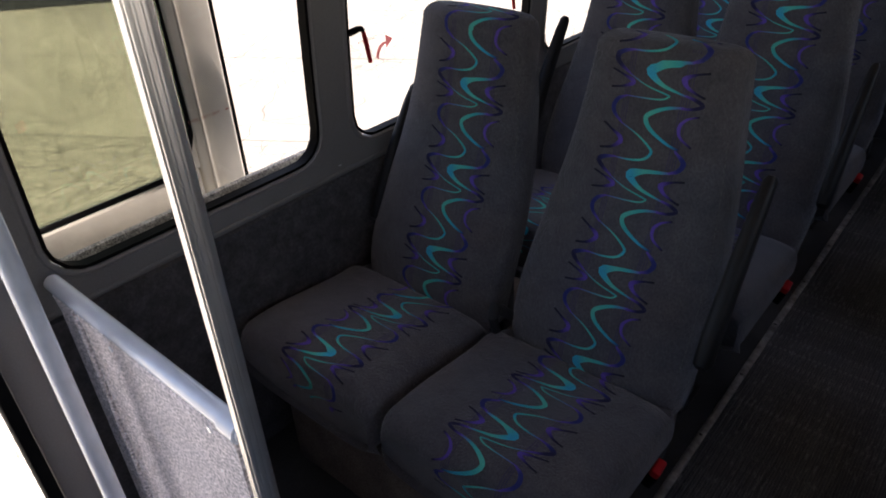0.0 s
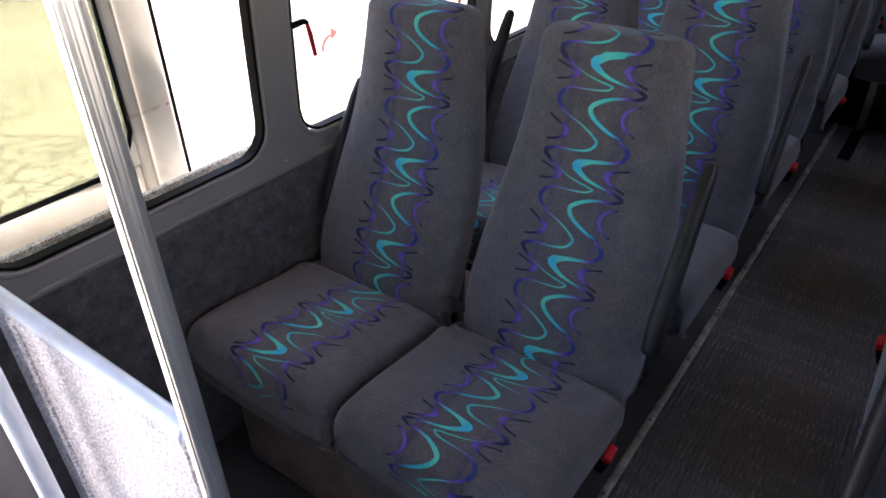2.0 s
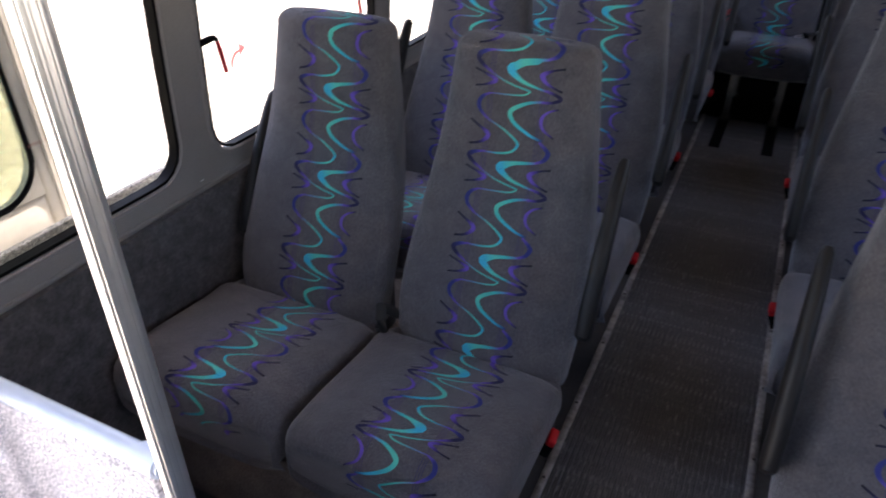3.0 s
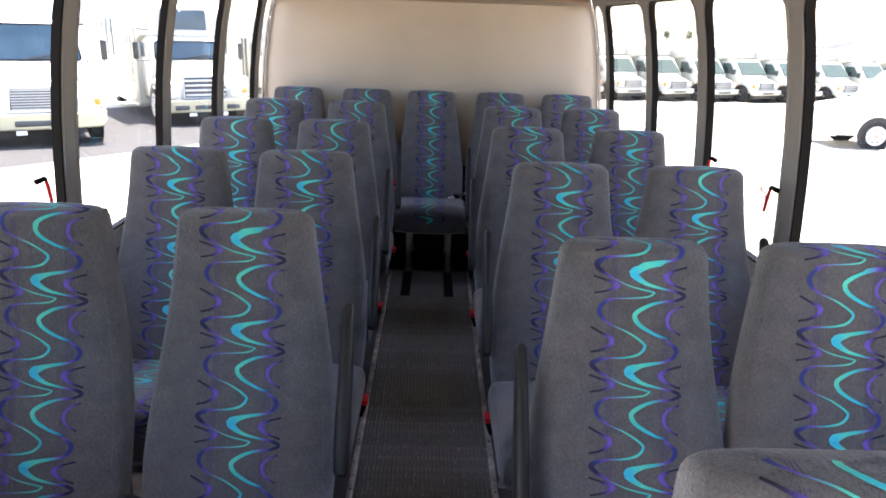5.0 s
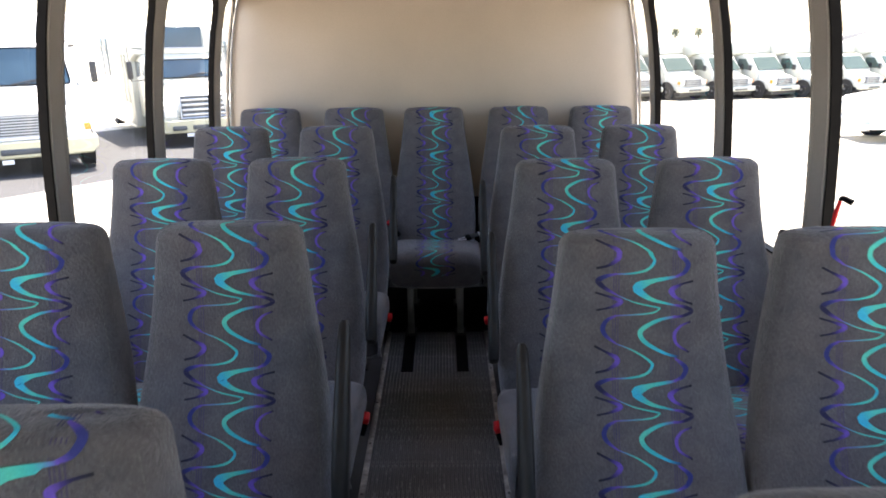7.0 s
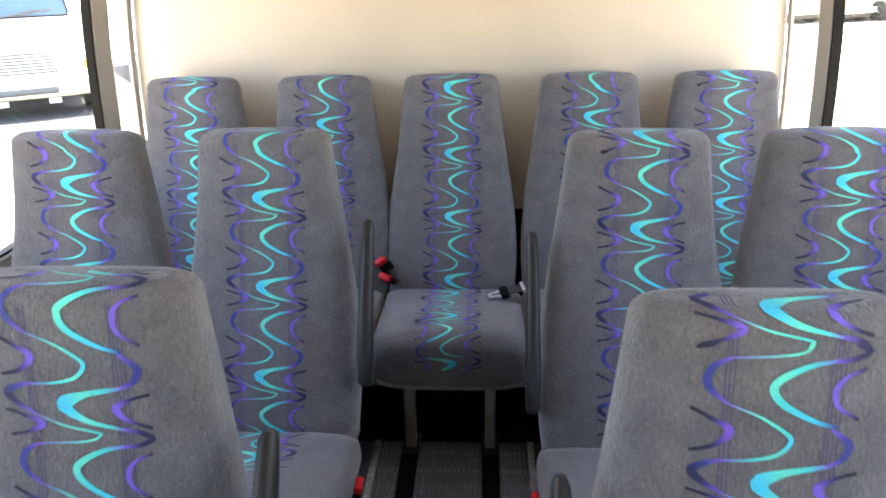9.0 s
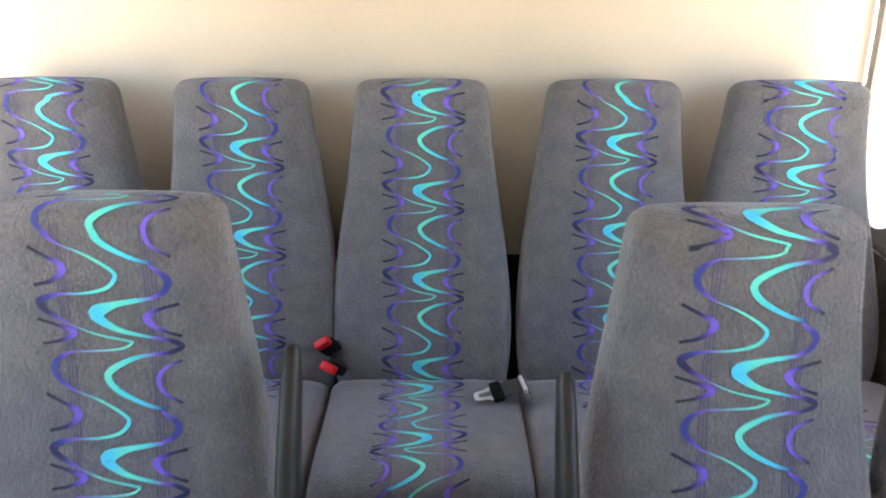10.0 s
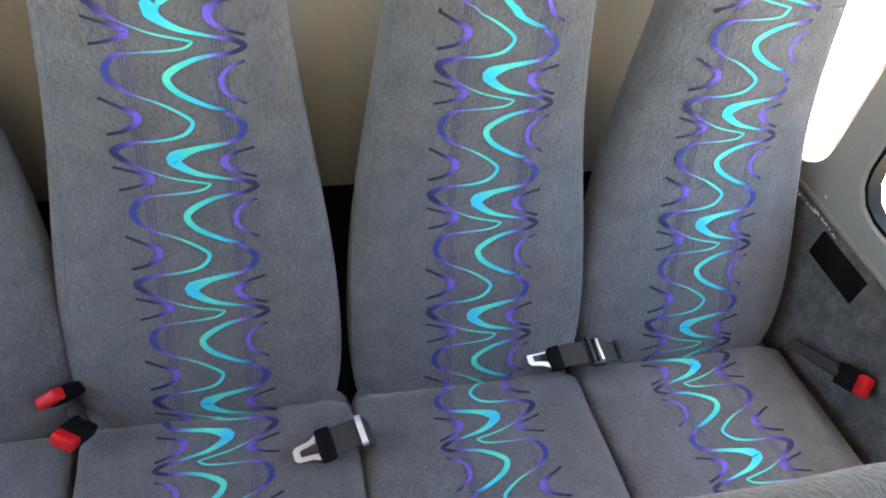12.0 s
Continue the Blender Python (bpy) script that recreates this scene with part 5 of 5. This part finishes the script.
def passenger_body(v, paint, glass, y0, bl, bw, bh, low, cz, sign):
    """The coach body behind the cab, with its cap over the cab, windows, entrance door and skirt rails."""
    bm = bmesh.new()
    side_profile(bm, [(y0 + 0.62, low), (y0 + 0.62, cz - 0.15), (y0 - 0.15, cz + 0.03), (y0 - 0.05, bh - 0.25), (y0 + 0.2, bh), (bl, bh), (bl + 0.05, low)],
                 -bw / 2, bw / 2, 0.09)
    bd = part("body", bm, paint, v)
    if sign:
        bm = boxed(-0.62, 0.62, y0 - 0.17, y0 + 0.05, cz + 0.20, bh - 0.14, 0.05, 3)
        part("destination_sign", bm, CAR_GLASS, bd, "blue-grey destination sign window")
        bm = bmesh.new()
        tube(bm, [(x_, y0 - 0.165, z_) for x_, z_ in ((-0.63, cz + 0.19), (0.63, cz + 0.19), (0.63, bh - 0.13), (-0.63, bh - 0.13), (-0.63, cz + 0.19))], 0.022, 6)
        part("sign_frame", bm, GRILLE, bd)
    if sign or low < 0.35:
        for s in (-1, 1):
            bm = boxed(s * bw / 2 - 0.012, s * bw / 2 + 0.008, y0 + 0.85, y0 + 1.75, 0.36, 2.45, 0.01)
            dr = part("body_door", bm, paint, bd)
            for k in range(2):
                bm = boxed(s * bw / 2 - 0.012, s * bw / 2 + 0.016, y0 + 0.92 + 0.41 * k, y0 + 1.27 + 0.41 * k, 0.9, 2.3, 0.03)
                part("door_window", bm, PALE_GLASS, dr)
            bm = boxed(s * bw / 2 - 0.01, s * bw / 2 + 0.02, y0 + 0.7, bl - 0.05, 0.28, 0.35, 0.01)
            part("skirt_rail", bm, GRILLE, bd)
            bm = boxed(s * bw / 2 - 0.01, s * bw / 2 + 0.012, y0 + 1.9, bl - 0.05, 1.02, 1.07, 0.006)
            part("rub_rail", bm, GRILLE, bd)
    yy = y0 + (3.6 if low < 0.35 else 1.5)
    while yy + 0.8 < bl:
        for s in (-1, 1):
            bm = boxed(s * bw / 2 - 0.02, s * bw / 2 + 0.02, yy, yy + 0.72, 1.55, bh - 0.45, 0.012)
            part("window", bm, glass, bd)
        yy += 0.82
    return bd


def section(y, half, z0, z1, n=14, square=3.4):
    """A rounded cross-section of a bonnet or wing, at y."""
    ring = []
    for k in range(n + 1):
        a = math.pi * k / n
        c, q = math.cos(a), math.sin(a)
        ring.append(Vector((half * math.copysign(abs(c) ** (2 / square), c), y, z0 + (z1 - z0) * abs(q) ** (2 / square) )))
    return ring


def truck_bus(at, label, paint=WHITE_PAINT, bars=8, sign=True, cz=2.56):
    """A bus on a truck chassis: long bonnet between wings, upright screen; its bumper is at y = 0, the body runs back along +y."""
    v = thing("parked_bus", label, "bus", at, "parked buses")
    hood, hw, r = 1.30, 1.16, 0.48
    bz, hz = 0.36, 1.62
    up = cz - hz - 0.075                                          # length of the screen
    # bonnet, narrower than the wings and falling to the grille
    bm = bmesh.new()
    loft(bm, [section(y, half, 0.55, z) for y, half, z in ((0.14, 0.66, 1.14), (0.18, 0.70, 1.22), (0.34, 0.74, 1.34), (0.75, 0.80, 1.50), (hood + 0.06, 0.86, hz + 0.04))])
    part("hood", bm, paint, v)
    for s in (-1, 1):
        bm = bmesh.new()
        rows = []
        for y, half, z in ((0.13, 0.20, 0.98), (0.20, 0.27, 1.10), (0.45, 0.32, 1.20), (0.95, 0.33, 1.24), (1.30, 0.30, 1.22), (1.42, 0.27, 1.05)):
            rows.append([Vector((p.x + s * (hw - 0.33), p.y, p.z)) for p in section(y, half, 0.56 if y < 0.4 or y > 1.35 else 0.90, z, square=2.8)])
        loft(bm, rows)
        part("wing", bm, paint, v)
        headed(v, s, 0.09, 0.83, 0.86, 0.30, 0.22, LAMP_GLASS)
        headed(v, s, 0.12, 1.06, 0.88, 0.13, 0.15, ORANGE, "indicator", "orange indicator lens")
        wheel(v, s * (hw + 0.01), 0.92, r, s, 0.28)
        wheel(v, s * 1.15, 6.3, r, s, 0.3)
        bm = bmesh.new()
        disc(bm, (s * (hw - 0.02), 0.92, r + 0.03), (s, 0, 0), r + 0.08, 0, 0.012, 28)
        part("wheel_arch", bm, BLACK_STEEL, v, "dark wheel arch")
    # cab with a tall, slightly raked screen
    bm = bmesh.new()
    side_profile(bm, [(hood, bz + 0.2), (hood - 0.03, hz), (hood + 0.34, cz - 0.10), (hood + 0.55, cz), (hood + 1.75, cz), (hood + 1.75, bz + 0.2)], -1.05, 1.05, 0.08)
    cab = part("cab", bm, paint, v)
    rise = Vector((0, 0.37, cz - 0.10 - hz)).normalized()
    out = Vector((0, -rise.z, rise.y))

    def on_screen(x, d, lift):
        return Vector((x, hood - 0.03, hz)) + rise * d + out * lift

    q = [(-0.93, 0.05), (0.93, 0.05), (0.95, 0.12), (0.88, up - 0.06), (0.82, up - 0.01), (-0.82, up - 0.01), (-0.88, up - 0.06), (-0.95, 0.12)]
    bm = bmesh.new()
    loft(bm, [[on_screen(x, d, l) for x, d in q] for l in (-0.02, 0.012)])
    ws = part("windscreen", bm, CAR_GLASS, v, "blue-grey windscreen, the sky's reflection put into its colour")
    bm = bmesh.new()
    tube(bm, [on_screen(x, d, 0.012) for x, d in q + q[:1]], 0.018, 6)
    part("screen_seal", bm, RUBBER, ws)
    for s in (-1, 1):
        bm = bmesh.new()
        tube(bm, [on_screen(s * 0.10 - 0.05, 0.06, 0.02), on_screen(s * 0.10 + 0.28, 0.13, 0.03), on_screen(s * 0.10 + 0.58, 0.17, 0.03)], 0.012, 6)
        part("wiper", bm, BLACK_STEEL, v)
        bm = bmesh.new()
        g = [(s * 1.05, hood + 0.30, hz + 0.12), (s * 1.05, hood + 1.2, hz + 0.05), (s * 1.05, hood + 1.2, cz - 0.22), (s * 1.05, hood + 0.55, cz - 0.22)]
        loft(bm, [[Vector(p) + Vector((s * d, 0, 0)) for p in g] for d in (0.012, -0.03)])
        part("side_window", bm, CAR_GLASS, cab)
        bm = bmesh.new()
        tube(bm, [(s * 1.0, hood + 0.25, hz + 0.02), (s * 1.42, hood + 0.05, hz + 0.0), (s * 1.44, hood + 0.05, hz + 0.85), (s * 1.0, hood + 0.4, hz + 0.80)], 0.016, 6)
        mr = part("mirror_arm", bm, BLACK_STEEL, v)
        bm = boxed(s * 1.43 - 0.07, s * 1.43 + 0.07, hood + 0.0, hood + 0.1, hz + 0.05, hz + 0.50, 0.04, 3)
        part("mirror", bm, BLACK_STEEL, mr)
        bm = boxed(s * 1.43 - 0.055, s * 1.43 + 0.055, hood + 0.101, hood + 0.106, hz + 0.07, hz + 0.48)
        part("mirror_glass", bm, CHROME, mr, smooth=False)
    # grille
    gx, g0, g1 = 0.56, 0.74, 1.17
    if bars <= 5:
        g1 = 1.24
    bm = bmesh.new()
    loft(bm, [[Vector((-gx, y, g0)), Vector((gx, y, g0)), Vector((gx * 0.94, y + 0.05, g1)), Vector((-gx * 0.94, y + 0.05, g1))] for y in (0.085, 0.2)])
    gr = part("grille", bm, DARK_GRILLE, v, "dark grille opening")
    thick = 0.0135 if bars > 5 else 0.030
    for k in range(bars):
        z = g0 + (g1 - g0) * (k + 0.5) / bars
        y = 0.05 + 0.05 * (z - g0) / (g1 - g0)
        bm = boxed(-gx * 0.95, gx * 0.95, y, y + 0.06, z - thick, z + thick, 0.006)
        part("bar", bm, GRILLE, gr, "bright horizontal grille bar")
    bm = bmesh.new()
    tube(bm, [(-gx - 0.03, 0.075, g0 - 0.02), (gx + 0.03, 0.075, g0 - 0.02), (gx, 0.125, g1 + 0.03), (-gx, 0.125, g1 + 0.03), (-gx - 0.03, 0.075, g0 - 0.02)], 0.034, 8)
    part("grille_surround", bm, paint if bars > 5 else GRILLE, gr)
    # bumper wrapped round the corners, with a long slot
    bm = bmesh.new()
    plan = [(-1.22, 0.42), (-1.22, 0.14), (-1.10, 0.02), (-0.7, -0.05), (0.0, -0.07), (0.7, -0.05), (1.10, 0.02), (1.22, 0.14), (1.22, 0.42)]
    rows = []
    for z, d in ((bz, 0.03), (bz + 0.03, 0.0), (bz + 0.30, 0.0), (bz + 0.33, 0.03)):
        rows.append([Vector((x * (1 - d * 0.3), y + d, z + (0.10 if abs(x) > 1.15 and z < bz + 0.1 else 0))) for x, y in plan] +
                    [Vector((x * 0.93, y + 0.08, z + (0.10 if abs(x) > 1.15 and z < bz + 0.1 else 0))) for x, y in reversed(plan)])
    loft(bm, rows)
    bp = part("bumper", bm, CREAM_PAINT, v, "cream painted bumper")
    slots = ((-0.52, 0.52),) if bars > 5 else ((-0.86, -0.50), (-0.36, 0.36), (0.50, 0.86))
    for x0, x1 in slots:
        bm = boxed(x0, x1, -0.085, -0.02, bz + 0.07, bz + 0.19, 0.03, 3)
        part("air_slot", bm, DARK_GRILLE, bp, "dark air slot")
    for x in (-0.42, 0.42):
        bm = boxed(x - 0.10, x + 0.10, -0.06, -0.04, bz - 0.10, bz - 0.012, 0.008)
        part("hanging_plate", bm, WHITE_PAINT, bp, smooth=False)
    bm = boxed(-1.1, 1.1, 0.35, 1.6, 0.42, 0.75, 0.05)
    part("undercarriage", bm, BLACK_STEEL, v)
    passenger_body(v, paint, CAR_GLASS, hood + 0.62, 7.5, 2.42, 3.12, 0.30, cz - 0.06, sign)
    return v


def van_bus(at, label, paint):
    """A bus on a van chassis; its bumper is at y = 0, the body runs back along +y."""
    v = thing("parked_bus", label, "bus", at, "parked buses")
    hood, hw, r = 0.95, 0.98, 0.38
    bz, hz, cz = 0.40, 1.22, 2.05
    bm = bmesh.new()
    loft(bm, [section(y, half, 0.48, z, square=4.2) for y, half, z in ((0.10, 0.84, 0.96), (0.14, 0.88, 1.02), (0.30, 0.90, 1.10), (0.60, 0.92, 1.18), (hood + 0.06, 0.94, hz + 0.08))])
    part("hood", bm, paint, v)
    bm = bmesh.new()
    side_profile(bm, [(hood - 0.1, bz), (hood - 0.02, hz + 0.05), (hood + 0.62, cz - 0.06), (hood + 0.85, cz), (hood + 1.75, cz), (hood + 1.75, bz)], -hw, hw, 0.07)
    part("cab", bm, paint, v)
    bm = bmesh.new()
    x = hw * 0.88
    q = [(-x, hood + 0.02, hz + 0.12), (x, hood + 0.02, hz + 0.12), (x * 0.9, hood + 0.55, cz - 0.14), (-x * 0.9, hood + 0.55, cz - 0.14)]
    n_ = Vector((0, -0.8, 0.6))
    loft(bm, [[Vector(p) - n_ * 0.02 for p in q], [Vector(p) + n_ * 0.03 for p in q]])
    part("windscreen", bm, PALE_GLASS, v, "pale greenish windscreen")
    for s in (-1, 1):
        bm = bmesh.new()
        q = [(s * hw, hood + 0.35, hz + 0.12), (s * hw, hood + 1.2, hz + 0.12), (s * hw, hood + 1.2, cz - 0.2), (s * hw, hood + 0.75, cz - 0.2)]
        loft(bm, [[Vector(p) + Vector((s * 0.012, 0, 0)) for p in q], [Vector(p) - Vector((s * 0.03, 0, 0)) for p in q]])
        part("side_window", bm, PALE_GLASS, v)
        bm = bmesh.new()
        tube(bm, [(s * hw, hood + 0.4, hz + 0.2), (s * (hw + 0.26), hood + 0.25, hz + 0.25)], 0.025, 6)
        mr = part("mirror_arm", bm, BLACK_STEEL, v)
        bm = boxed(s * (hw + 0.24) - 0.08, s * (hw + 0.24) + 0.08, hood + 0.2, hood + 0.3, hz + 0.10, hz + 0.36, 0.03)
        part("mirror", bm, BLACK_STEEL, mr)
        headed(v, s, 0.05, 0.68, 0.84, 0.26, 0.20, LAMP_GLASS)
        headed(v, s, 0.08, 0.86, 0.84, 0.10, 0.18, ORANGE, "indicator", "orange indicator lens")
        wheel(v, s * (hw + 0.005), 0.80, r, s)
        wheel(v, s * 1.10, 4.2, r, s)
        bm = bmesh.new()
        disc(bm, (s * (hw - 0.03), 0.80, r + 0.03), (s, 0, 0), r + 0.07, 0, 0.042, 24)
        part("wheel_arch", bm, BLACK_STEEL, v, "dark wheel arch")
    gx, g0, g1 = 0.52, 0.66, 1.00
    bm = boxed(-gx, gx, 0.055, 0.16, g0, g1, 0.03)
    gr = part("grille", bm, DARK_GRILLE, v, "dark grille opening")
    for k in range(4):
        z = g0 + (g1 - g0) * (k + 0.5) / 4
        bm = boxed(-gx * 0.95, gx * 0.95, 0.025, 0.08, z - 0.018, z + 0.018, 0.005)
        part("bar", bm, GRILLE, gr)
    bm = bmesh.new()
    side_profile(bm, [(-0.06, bz - 0.02), (-0.08, bz + 0.06), (-0.06, bz + 0.22), (0.2, bz + 0.22), (0.2, bz - 0.02)], -hw * 0.98, hw * 0.98, 0.04)
    bp = part("bumper", bm, VAN_PAINT, v, "pale bumper")
    bm = boxed(-0.40, 0.40, -0.095, -0.05, bz + 0.03, bz + 0.12, 0.02)
    part("air_slot", bm, DARK_GRILLE, bp)
    bm = boxed(-0.85, 0.85, 0.06, 0.9, bz - 0.20, bz + 0.0, 0.03)
    part("air_dam", bm, BLACK_STEEL, v, "black air dam under the bumper")
    passenger_body(v, paint, PALE_GLASS, hood + 1.15, 5.4, 2.3, 2.65, 0.40, cz, False)
    return v


def place(x, y, deg):
    return pose(x, y, ground_z(y), -math.degrees(math.atan(SLOPE)) * 0 + 0, 0, deg)


truck = truck_bus(place(-8.02, 12.95, 31), "white truck-chassis bus with many-barred grille and cream bumper", sign=False)
for cx, cy, turn in ((-11.05, 9.9, 34), (-13.9, 7.0, 36)):
    copy_thing(truck, place(cx, cy, turn))
truck = truck_bus(place(-6.10, 17.6, 34), "off-white truck-chassis bus with heavy four-bar grille and roof sign", VAN_PAINT, 4, cz=2.30)
copy_thing(truck, place(-4.25, 22.7, 31))
van = van_bus(place(7.35, 32.5, 24), "white van-chassis shuttle bus in a distant parked row", VAN_PAINT)
for k in range(1, 11):
    copy_thing(van, place(7.35 + 2.36 * k, 32.5 + 0.38 * k, 24 + (k % 3) * 1.5))

# cargo van nearer on the open side
car = thing("parked_van", "white full-size van parked side-on in the lot", "van", place(10.72, 17.7, -97))
bm = bmesh.new()
side_profile(bm, [(0.05, 0.35), (0.0, 0.75), (0.12, 1.05), (1.05, 1.22), (1.75, 1.95), (2.1, 2.05), (5.3, 2.05), (5.4, 0.35)], -0.98, 0.98, 0.08)
part("body", bm, WHITE_PAINT, car)
for s in (-1, 1):
    wheel(car, s * 1.0, 1.05, 0.38, s)
    wheel(car, s * 1.0, 4.3, 0.38, s)
    bm = boxed(s * 0.98 - 0.02, s * 0.98 + 0.012, 1.75, 2.6, 1.25, 1.85, 0.01)
    part("side_window", bm, CAR_GLASS, car)
    bm = boxed(s * 0.80 - 0.16, s * 0.80 + 0.16, -0.03, 0.12, 0.72, 0.95, 0.03)
    part("headlamp", bm, LAMP_GLASS, car)
    bm = bmesh.new()
    disc(bm, (s * 0.965, 1.05, 0.40), (s, 0, 0), 0.47, 0, 0.02, 28)
    part("wheel_arch", bm, BLACK_STEEL, car, "dark wheel arch")
bm = bmesh.new()
box(bm, -0.98, 0.98, -0.12, 0.1, 0.32, 0.55, 0.04)
part("bumper", bm, GRILLE, car)
cone = thing("traffic_cone", "red and white plastic cone standing on the paving", "cone", pose(11.75, 16.0, ground_z(16.0)))
bm = boxed(-0.2, 0.2, -0.2, 0.2, 0, 0.04, 0.01)
part("base", bm, CONE_WHITE, cone)
bm = bmesh.new()
tube(bm, [(0, 0, 0.04), (0, 0, 0.18)], [0.15, 0.12], 16)
part("lower_band", bm, CONE_WHITE, cone)
bm = bmesh.new()
tube(bm, [(0, 0, 0.181), (0, 0, 0.50)], [0.12, 0.04], 16)
part("body", bm, CONE, cone)


# far palms
def palm(x, y, h, seed):
    rng = random.Random(seed)
    t = thing("palm_tree", "tall thin fan palm far beyond the parked buses", "tree", pose(x, y, ground_z(80)), "far palms")
    bm = bmesh.new()
    tube(bm, [(0, 0, 0), (0.15, 0, h * 0.5), (0.1, 0.1, h)], [0.14, 0.10, 0.09], 8)
    part("trunk", bm, BARK, t)
    bm = bmesh.new()
    for k in range(46):
        a, e = rng.uniform(0, 2 * math.pi), rng.uniform(-0.9, 1.1)
        l = rng.uniform(0.5, 0.9)
        d = Vector((math.cos(a) * math.cos(e), math.sin(a) * math.cos(e), math.sin(e)))
        s = d.cross(Vector((0, 0, 1))).normalized()
        top = Vector((0.1, 0.1, h))
        for j in range(7):
            f = (j - 3) / 3
            tip = top + d * l + s * f * 0.5 * l + Vector((0, 0, -0.25 * l * (1 + abs(f))))
            mid = top + d * l * 0.55 + s * f * 0.2 * l
            w = s * 0.035
            bm.faces.new([bm.verts.new(c) for c in (mid - w, mid + w, tip)])
            bm.faces.new([bm.verts.new(c) for c in (top, mid + w, mid - w)])
    part("crown", bm, LEAF, t, smooth=False)


palm(29.1, 90, 4.3, 1)
palm(32.7, 92, 4.4, 2)
